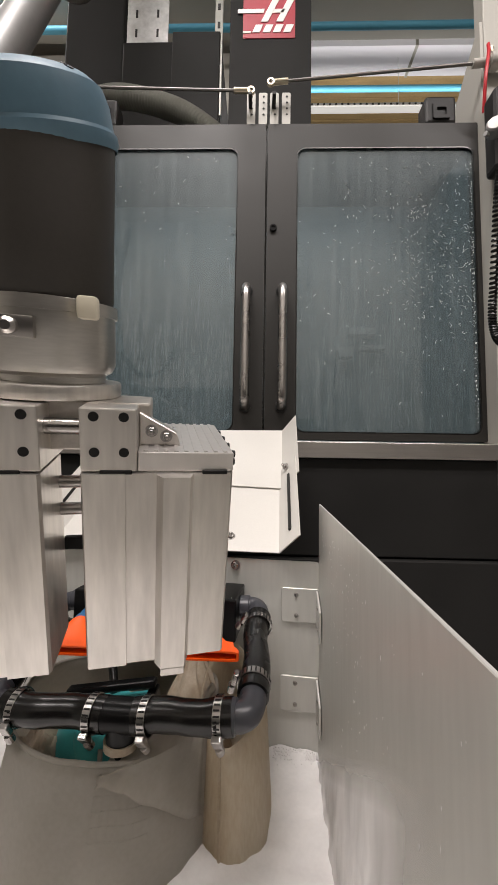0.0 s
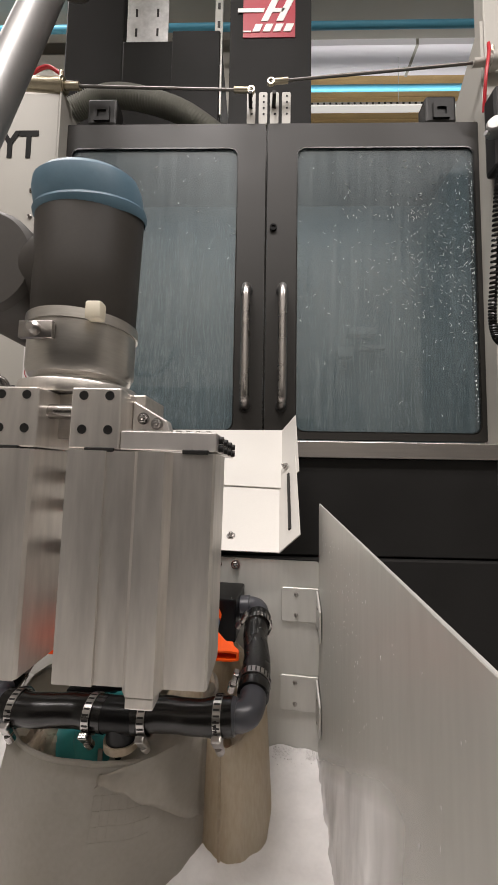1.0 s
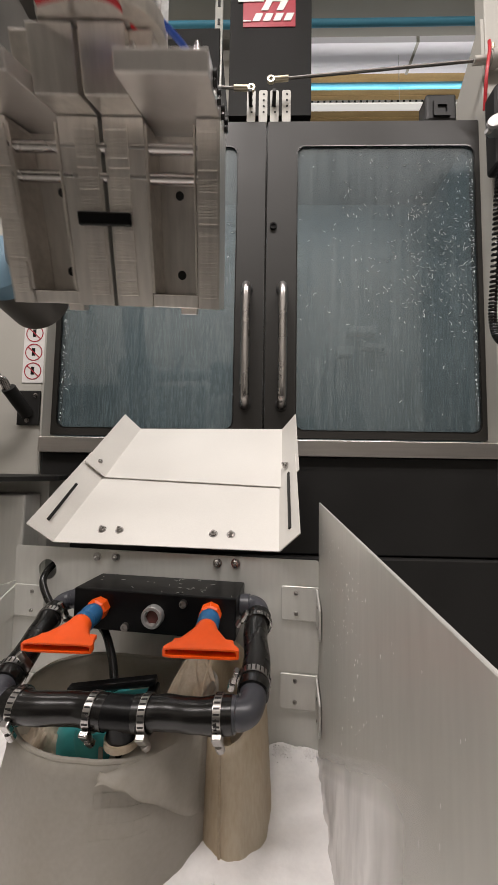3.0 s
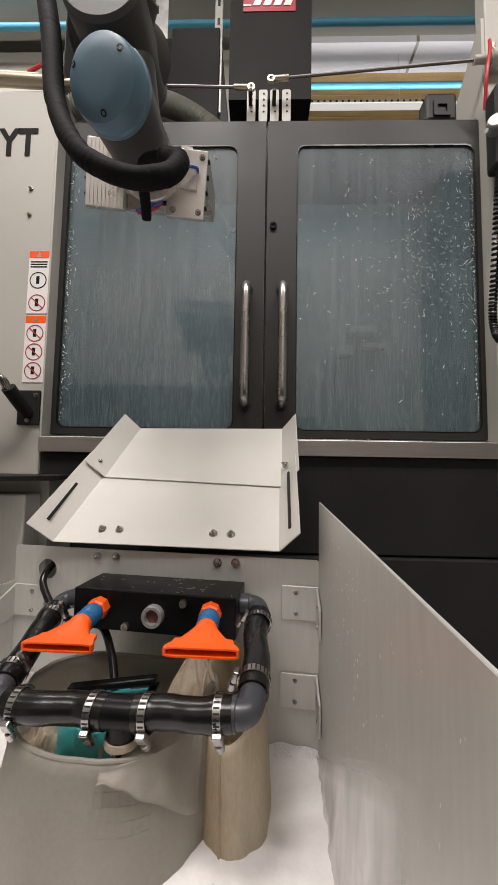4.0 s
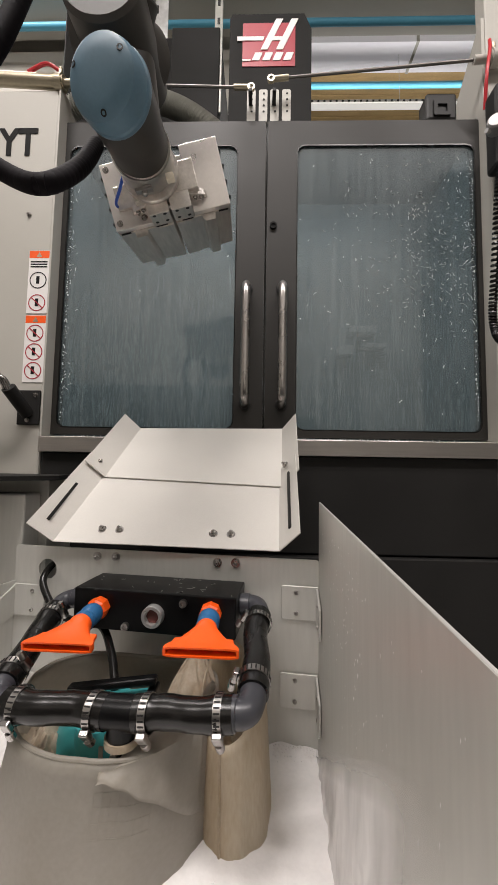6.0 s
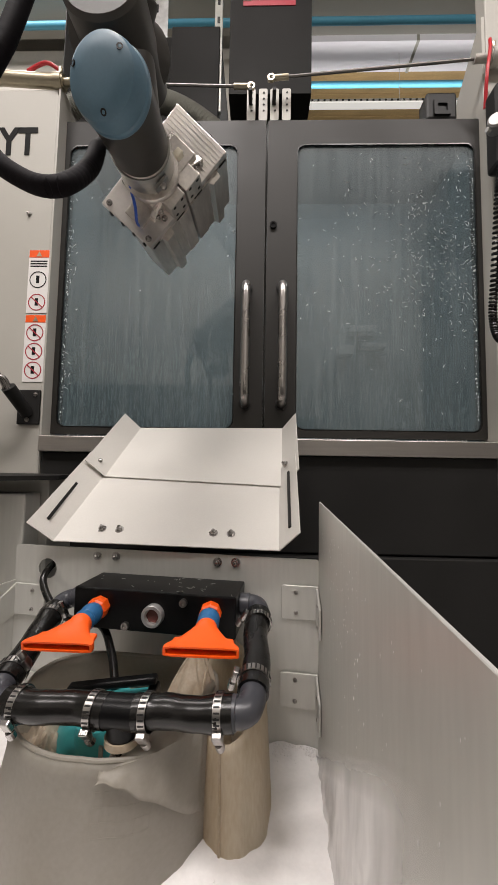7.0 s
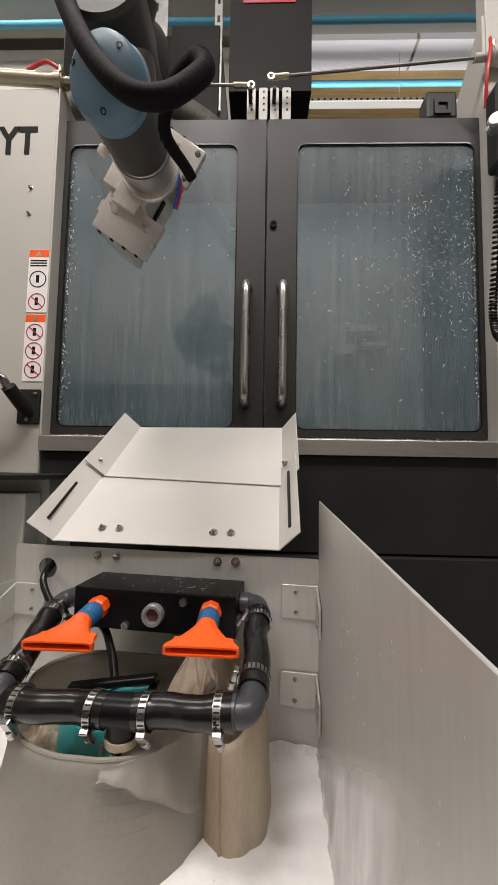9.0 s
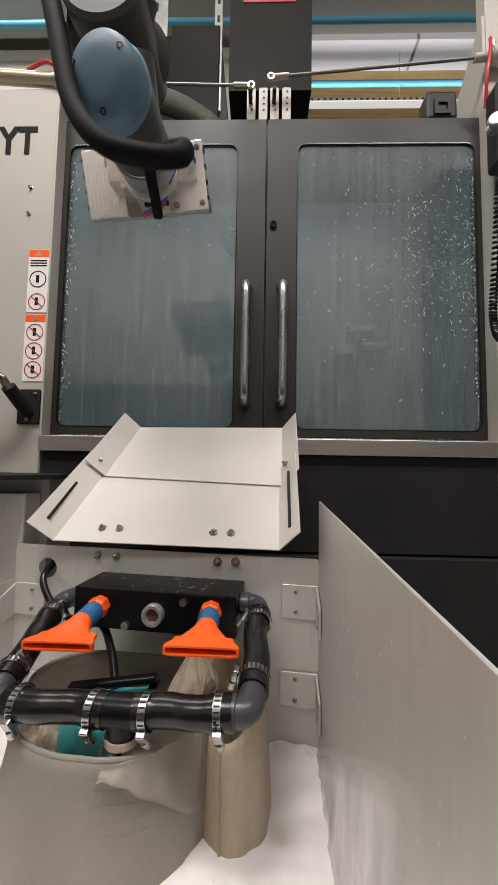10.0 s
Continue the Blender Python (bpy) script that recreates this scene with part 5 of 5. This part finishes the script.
        # rounded rim round the pocket
        for x0, x1, z0, z1 in ((0.0505, 0.0545, -0.338, -0.156), (0.1085, 0.1115, -0.338, -0.156)):
            part("pocket_rim", boxed(*X(x0, x1), -0.0475, 0.0035, z0, z1, 0.0012), "alu_d", j)
        for x, z, r in ((0.080, -0.312, 0.0062), (0.080, -0.215, 0.0055)):
            bm = bmesh.new()
            cyl(bm, (s * x, -0.0478, z), (s * x, -0.0468, z), r, 20)
            part("bore", bm, "black", j)
        # small flange beside the block with two bolts
        fl = part("flange", sheet(bmesh.new(), [(s * 0.0505, -0.1305), (s * 0.090, -0.1305), (s * 0.086, -0.118), (s * 0.0505, -0.098)], 0.014, Matrix.Translation((0, -0.034, 0)), 0.001), "alu", j)
        for x, z in ((0.062, -0.116), (0.076, -0.121)):
            bolt("bolt", fl, (s * x, -0.0345, z), (0, -1, 0), 0.0045)
        # dovetail clip between block and jaw
        part("clip", boxed(*X(0.018, 0.046), -0.0635, -0.0605, -0.1515, -0.1475, 0.0008), "black", j)
        part("clip", boxed(*X(0.110, 0.134), -0.0635, -0.0605, -0.1515, -0.1475, 0.0008), "black", j)
    part("latch_bar", boxed(-0.032, 0.034, 0.006, 0.014, -0.262, -0.247, 0.002), "gloss_black", jaws[1], "black slotted latch bar")
    # air lines
    for nm, pts in (("blue_tube", [(-0.12, -0.012, -0.128), (-0.119, -0.010, -0.108), (-0.098, 0.004, -0.086), (-0.068, 0.045, -0.078), (-0.043, 0.083, -0.088), (0.010, 0.098, -0.105)]),
                    ("red_tube", [(-0.060, 0.008, -0.118), (-0.060, 0.012, -0.098), (-0.054, 0.045, -0.086), (-0.046, 0.082, -0.094), (-0.02, 0.096, -0.100), (0.008, 0.101, -0.108)])):
        part("air_tube", tube(bmesh.new(), spline(pts, 30), 0.0034, 10), nm, g, "thin coloured air tube", smooth=True)
    SIZE[0] = 1.0
    return g, jaws


GRIP, JAWS = gripper()


# ---- robot ----
L1, L2 = 1.19, 0.56      # upper arm, forearm
SHOULDER = Vector((-0.59, 0.95, 2.50))


def robot():
    rb = thing("robot_arm", pose(-0.59, 0.95, 2.40), "dark grey collaborative robot arm with pale blue joint caps", "robot arm")
    # base and shoulder
    bm = bmesh.new()
    lathe(bm, [(0, 1.796), (0.13, 1.796), (0.13, 1.776), (0.085, 1.75), (0.085, 0.27), (0.10, 0.25), (0.10, 0.23), (0, 0.23)], Matrix(), 40)
    part("mounting_post", bm, "robot_tube", rb, smooth=True)
    bm = bmesh.new()
    lathe(bm, [(0, 0.229), (0.075, 0.229), (0.075, 0.19), (0.08, 0.18), (0.08, 0.02), (0.07, 0.01), (0, 0.01)], Matrix(), 40)
    part("shoulder", bm, "robot", rb, smooth=True)
    SIZE[0] = S
    out = {}
    def link(name, L, r):
        # origin at its lower joint, the tube along +z
        e = new(name)
        e.parent, e.empty_display_size = rb, 0.05
        bm = bmesh.new()
        cyl(bm, (0, 0, 0.05), (0, 0, L - 0.05), r, 36, 0.002)
        part("tube", bm, "robot_tube", e, "satin silver arm tube", smooth=True)
        for z in (0, L):
            bm = bmesh.new()
            j = 1.45 if name == "upper_arm" else 1.0
            lathe(bm, [(0, -0.075), (0.05 * j, -0.075), (0.058 * j, -0.068), (0.058 * j, 0.06), (0, 0.06)], Matrix.Translation((0, 0, z)) @ frame_of((0, 1, 0)), 36)
            cyl(bm, (0, 0, z), (0, 0, 0.075 if z == 0 else L - 0.075), r + 0.006, 36, 0.003)
            part("joint", bm, "robot", e, "dark grey joint housing", smooth=True)
            if name == "forearm":
                continue
            bm = bmesh.new()
            lathe(bm, [(0.0595 * j, 0.0), (0.0595 * j, 0.012), (0.052 * j, 0.030), (0.03 * j, 0.040), (0, 0.042)], Matrix.Translation((0, 0.06, z)) @ frame_of((0, 1, 0)), 36)
            part("cap", bm, "cap", e, "pale blue joint cap", smooth=True)
        return e
    out["upper"] = link("upper_arm", L1 / S, 0.052)
    out["fore"] = link("forearm", L2 / S, 0.038)
    # last wrist housing: tube on the tool axis, side branch, blue cap at its end
    w = new("wrist")
    w.parent, w.empty_display_size = rb, 0.05
    bm = bmesh.new()
    lathe(bm, [(0, 0.0), (0.055, 0.0), (0.0575, 0.004), (0.0585, 0.06), (0.0605, 0.133), (0.0605, 0.138), (0, 0.138)], Matrix(), 48)
    for v in bm.verts:
        if v.co.z > 0.12:
            v.co.z += v.co.y * math.tan(radians(LEAN)) - v.co.x * math.tan(radians(SLANT))
    part("housing", bm, "robot", w, "dark grey wrist housing", smooth=True)
    bm = bmesh.new()
    lathe(bm, [(0, -0.012), (0.050, -0.012), (0.0565, -0.01), (0.0565, 0.11), (0, 0.11)], Matrix.Translation((0, 0, 0.066)) @ frame_of((-1, 0, 0)), 40)
    part("branch", bm, "robot", w, smooth=True)
    # domed cap with a bead round its rim, cut at a slant
    bm = bmesh.new()
    sl = Matrix.Translation((0, 0, 0.136)) @ Matrix.Rotation(radians(LEAN), 4, "X") @ Matrix.Rotation(radians(SLANT), 4, "Y")
    lathe(bm, [(0.062, -0.006), (0.0645, -0.001), (0.0645, 0.005), (0.062, 0.008), (0.0615, 0.026), (0.058, 0.037), (0.050, 0.043), (0.03, 0.046), (0, 0.047)], sl, 48)
    cp = part("cap", bm, "cap", w, "pale blue domed joint cap", smooth=True)
    for a in (118, 238, 358):
        bm = bmesh.new()
        lathe(bm, [(0, 0.0), (0.0028, 0.0), (0.0028, 0.0022), (0.005, 0.0022), (0.005, -0.004), (0, -0.004)],
              sl @ Matrix.Translation((0.048 * math.cos(radians(a)), 0.048 * math.sin(radians(a)), 0.0415)) @ frame_of((0.5 * math.cos(radians(a)), 0.5 * math.sin(radians(a)), 1)), 14)
        part("cap_screw", bm, "black", cp)
    bm = bmesh.new()
    lathe(bm, [(0, -0.004), (0.0565, -0.004), (0.0565, -0.0005), (0, -0.0005)], Matrix(), 48)
    part("seal_ring", bm, "rubber", w, smooth=True)
    out["wrist"] = w
    # knuckle between forearm and wrist
    k = new("knuckle")
    k.parent, k.empty_display_size = rb, 0.05
    bm = bmesh.new()
    lathe(bm, [(0, -0.085), (0.058, -0.085), (0.064, -0.078), (0.064, 0.078), (0.058, 0.085), (0, 0.085)], Matrix(), 40)
    part("housing", bm, "robot", k, smooth=True)
    out["knuckle"] = k
    SIZE[0] = 1.0
    return rb, out


ROBOT, ARM = robot()

# hose that hangs from the forearm to the wrist, in short stiff links
NSEG = 72


def hose():
    h = thing("cable_hose", pose(-0.6, 0.6, 1.5), "black corrugated cable hose looped round the robot wrist", "hose")
    segs = []
    bm = bmesh.new()
    lathe(bm, [(0, -0.013), (0.0115, -0.013), (0.0122, -0.011), (0.0126, -0.004), (0.0122, -0.002), (0.0126, 0.0), (0.0122, 0.002), (0.0126, 0.004), (0.0122, 0.011), (0.0115, 0.013), (0, 0.013)], Matrix(), 24)
    s = part("link", bm, "cable", h, smooth=True)
    segs.append(s)
    for i in range(NSEG - 1):
        o = s.copy()
        scene.collection.objects.link(o)
        segs.append(o)
    for o in segs[-14:]:
        o.scale = (0.62, 0.62, 1)
    return h, segs


HOSE, LINKS = hose()


# ---- moving things ----
def tool(x, y, z, rx, ry, rz):
    return Matrix.Translation((x, y, z)) @ Euler((radians(rx), radians(ry), radians(rz))).to_matrix().to_4x4()


WASH = Vector((-0.202, 0.553, 1.472))           # where the wrist stays while the tool turns
WDIR = Vector((-0.045, 0.970, 0.225)).normalized()  # the tool's axis then


def wash(phi):
    """The gripper's pose while it is turned by phi over the chute."""
    z = -WDIR
    x = -(Vector((1, 0, 0)) - z * z.x).normalized()
    y = z.cross(x)
    m = Matrix((x, y, z)).transposed().to_4x4()
    return Matrix.Translation(WASH) @ m @ Matrix.Rotation(radians(-phi), 4, "Z") @ Matrix.Translation((-OFF * S, -DEEP, 0))


EARLY = [
    (0.0, tool(-0.147, 0.268, 1.078, 17.3, -1.0, 14.8)),
    (0.3, tool(-0.148, 0.272, 1.079, 15.5, -0.8, 13.5)),
    (0.6, tool(-0.152, 0.292, 1.083, 9.5, 0.3, 7.4)),
    (1.0, tool(-0.154, 0.323, 1.086, -0.3, 0.8, -2.4)),
    (1.2, tool(-0.147, 0.334, 1.123, -3.0, 0.5, -3.0)),
    (1.3, tool(-0.139, 0.340, 1.190, 0.0, 1.0, -4.7)),
    (1.4, tool(-0.126, 0.355, 1.277, 0.2, 1.4, -5.6)),
    (1.5, tool(-0.117, 0.369, 1.355, 1.5, 2.4, -6.5)),
    (1.6, tool(-0.114, 0.372, 1.377, 0.8, 2.0, -4.5)),
    (1.8, tool(-0.108, 0.358, 1.384, 3.7, 0.6, 16.1)),
    (1.9, tool(-0.108, 0.340, 1.387, 3.4, -1.5, 41.7)),
    (2.0, tool(-0.103, 0.350, 1.408, 1.0, -1.5, 74)),
    (2.1, tool(-0.130, 0.300, 1.388, -4.5, 0.0, 116)),
    (2.2, tool(-0.139, 0.238, 1.377, -8.3, -2.0, 152.5)),
    (2.3, tool(-0.139, 0.205, 1.370, -7.0, -1.8, 171)),
    (2.4, tool(-0.140, 0.191, 1.368, -6.1, -1.6, 178.5)),
    (2.7, tool(-0.135, 0.194, 1.369, -6.0, -1.9, 178.8)),
]
TURN = [(3.8, 0), (4.2, 18), (4.5, 42), (4.8, 80), (5.1, 111), (5.5, 147), (5.7, 158), (6.0, 166), (6.3, 165), (6.8, 150), (7.0, 131), (7.2, 108), (7.5, 77), (7.8, 42), (8.1, 18), (8.4, 0),
        (8.7, -28), (9.0, -58), (9.2, -78), (9.45, -85), (9.6, -76), (9.8, -48), (10.0, -6)]


def arm_rows(rows):
    """Poses of the arm's links for the tool poses in rows: (time, tool pose, way the branch leaves the wrist, way the elbow points)."""
    up_r, fo_r, wr_r, kn_r = [], [], [], []
    base = Matrix.Translation(-Vector((-0.59, 0.95, 2.40)))
    for t, m, br, sd in rows:
        m = m @ Matrix.Translation((OFF * S, DEEP, 0))
        o = m.translation
        z = (m.to_3x3() @ Vector((0, 0, 1))).normalized()
        b = (br - z * br.dot(z)).normalized()
        y = z.cross(-b)
        w = Matrix.Translation(o) @ Matrix((-b, y, z)).transposed().to_4x4()
        k = w @ Vector((-0.125 * S, 0, 0.066 * S))
        wr_r.append((t, base @ w))
        # elbow up: two links from the shoulder to the knuckle
        d = k - SHOULDER
        D = min(d.length, L1 + L2 - 0.01)
        ca = (L1 * L1 + D * D - L2 * L2) / (2 * L1 * D)
        e = d.normalized()
        side = (sd - e * e.dot(sd)).normalized()
        elbow = SHOULDER + e * (L1 * ca) + side * (L1 * math.sqrt(max(0, 1 - ca * ca)))
        for out, p, q in ((up_r, SHOULDER, elbow), (fo_r, k, elbow)):
            dz = (q - p).normalized()
            dy = (Vector((0, -1, 0)) + dz * dz.y).normalized()
            dx = dy.cross(dz)
            out.append((t, base @ Matrix.Translation(p) @ Matrix((dx, dy, dz)).transposed().to_4x4()))
        kn_r.append((t, base @ Matrix.Translation(k) @ frame_of((0, 1, 0.0))))
    walk(ARM["upper"], up_r)
    walk(ARM["fore"], fo_r)
    walk(ARM["wrist"], wr_r)
    walk(ARM["knuckle"], kn_r)


# shapes of the hose by the turn of the tool
BACK = [(-0.269, 0.415, 1.576), (-0.206, 0.388, 1.453), (-0.152, 0.375, 1.391), (-0.107, 0.377, 1.389), (-0.069, 0.392, 1.442), (-0.081, 0.407, 1.491), (-0.114, 0.426, 1.481), (-0.131, 0.447, 1.43), (-0.098, 0.487, 1.405)]
HALF_BACK = [(-0.272, 0.415, 1.576), (-0.219, 0.389, 1.439), (-0.16, 0.369, 1.346), (-0.113, 0.371, 1.333), (-0.076, 0.388, 1.372), (-0.083, 0.405, 1.388), (-0.11, 0.424, 1.378), (-0.128, 0.444, 1.351), (-0.115, 0.483, 1.329)]
LEVEL = [(-0.306, 0.446, 1.623), (-0.28, 0.434, 1.521), (-0.258, 0.422, 1.412), (-0.212, 0.399, 1.327), (-0.154, 0.392, 1.29), (-0.108, 0.404, 1.299), (-0.101, 0.431, 1.342), (-0.161, 0.476, 1.375), (-0.171, 0.53, 1.34)]
FORWARD = [(-0.32, 0.445, 1.622), (-0.322, 0.434, 1.506), (-0.327, 0.42, 1.41), (-0.299, 0.417, 1.331), (-0.235, 0.412, 1.278), (-0.188, 0.413, 1.279), (-0.196, 0.465, 1.351), (-0.247, 0.528, 1.435), (-0.3, 0.593, 1.454)]
ROUND = [(-0.32, 0.444, 1.638), (-0.347, 0.432, 1.52), (-0.378, 0.427, 1.434), (-0.363, 0.423, 1.352), (-0.319, 0.427, 1.316), (-0.276, 0.429, 1.307), (-0.257, 0.473, 1.367), (-0.27, 0.546, 1.473), (-0.286, 0.615, 1.572)]
SHAPES = {-85: BACK, -28: HALF_BACK, 0: LEVEL, 72: FORWARD, 150: ROUND}
# beside the arm while the tool works low down
LOW = [(-0.62, 0.62, 2.05), (-0.66, 0.60, 1.85), (-0.68, 0.56, 1.65), (-0.66, 0.52, 1.50), (-0.60, 0.50, 1.42), (-0.54, 0.50, 1.40), (-0.48, 0.50, 1.42), (-0.44, 0.50, 1.46), (-0.42, 0.50, 1.52)]


def hose_shape(phi):
    ks = sorted(SHAPES)
    phi = min(max(phi, ks[0]), ks[-1])
    for a, b in zip(ks, ks[1:]):
        if phi <= b:
            u = (phi - a) / (b - a)
            return [Vector(p).lerp(Vector(q), u) for p, q in zip(SHAPES[a], SHAPES[b])]


def hose_rows(shapes):
    base = Vector((-0.6, 0.6, 1.5))
    rows = [[] for _ in LINKS]
    for t, pts in shapes:
        dense = spline(pts, 200)
        acc = [0.0]
        for a, b in zip(dense, dense[1:]):
            acc.append(acc[-1] + (b - a).length)
        for i in range(len(LINKS)):
            s = acc[-1] * (i + 0.5) / len(LINKS)
            j = next(k for k in range(1, len(acc)) if acc[k] >= s)
            d = dense[j] - dense[j - 1]
            rows[i].append((t, Matrix.Translation(dense[j] - base) @ frame_of(d)))
    for ob, r in zip(LINKS, rows):
        walk(ob, r)


def motions():
    late = [(t, wash(p)) for t, p in TURN]
    swing = [(t, EARLY[-1][1].lerp(late[0][1], u)) for t, u in ((3.0, 0.2), (3.25, 0.5), (3.5, 0.8))]
    walk(GRIP, EARLY + swing + late)
    left, up = Vector((-0.9, 0.45, 0)), Vector((-0.1, 0.1, 1))
    low_back = Vector((-0.86, 0.45, -0.1))
    ways = ((left.lerp(up, 0.25), Vector((-0.5, 0.8, -0.35))), (left.lerp(up, 0.5), Vector((-0.7, 0.7, 0.1))), (left.lerp(up, 0.8), Vector((-0.5, 0.4, 0.6))))
    arm_rows([(t, m, left, low_back) for t, m in EARLY] + [(t, m, b, d) for (t, m), (b, d) in zip(swing, ways)]
             + [(t, m, up, Vector((0, 0, 1))) for t, m in late[:1] + late[-1:]])
    for s, j in zip((-1, 1), JAWS):
        walk(j, [(0, pose(s * GAP * S, 0, 0)), (2.3, pose(s * GAP * S, 0, 0)), (2.45, pose(s * 0.008, 0, 0)), (2.6, pose(s * 0.004, 0, 0)), (2.7, pose(s * 0.0005, 0, 0)), (10, pose(s * 0.0005, 0, 0))])
    # coolant: thrown up from behind the sill against the pane, then running down
    L, R, Y = -0.355, 0.39, 1.1145
    H = 1.3   # deep in the enclosure
    paths = [
        [(0, (L, Y, 1.25)), (2.0, (L, Y, 1.23)), (5.5, (L, Y, 1.22)), (7.0, (L, Y, 1.15)), (10, (L, Y, 0.9))],
        [(0, (L, H, 0.75)), (0.8, (L, H, 0.75)), (1.0, (L, Y, 1.50)), (1.5, (L, Y, 1.42)), (2.7, (L, Y, 1.34)), (6.0, (L, Y, 1.25)), (9.0, (L, Y, 0.78)), (10, (L, Y, 0.78))],
        [(0, (L, H, 0.75)), (2.0, (L, H, 0.75)), (2.2, (L, Y, 1.42)), (2.4, (L, Y, 1.36)), (2.7, (L, Y, 1.27)), (3.2, (L, H, 0.75)), (10, (L, H, 0.75))],
        [(0, (R, Y, 1.22)), (3.0, (R, Y, 1.20)), (10, (R, Y, 0.9))],
        [(0, (R, Y, 1.40)), (5.0, (R, Y, 1.33)), (10, (R, Y, 1.26))],
        [(0, (R + 0.13, Y + 0.003, 1.50)), (5.0, (R + 0.13, Y + 0.003, 1.47)), (10, (R + 0.13, Y + 0.003, 1.43))],
        [(0, (L, Y + 0.002, 1.36)), (5.0, (L, Y + 0.002, 1.33)), (10, (L, Y + 0.002, 1.27))],
        [(0, (R, Y + 0.002, 1.34)), (5.0, (R, Y + 0.002, 1.30)), (10, (R, Y + 0.002, 1.24))],
    ]
    for ob, rows in zip(SPLASHES, paths):
        walk(ob, [(t, pose(*p)) for t, p in rows])
    low = [Vector(p) for p in LOW]
    hose_rows([(0, low), (2.7, low)] + [(t, hose_shape(p)) for t, p in TURN])
    heights = ((0, 2.944), (2.0, 2.944), (2.7, 2.957), (3.8, 3.045), (4.7, 3.05), (5.0, 2.757), (5.5, 2.75), (5.7, 2.75), (6.8, 3.06), (7.5, 3.073), (10, 3.078))
    walk(HEAD, [(t, pose(0.025, 1.35, z)) for t, z in heights])


motions()
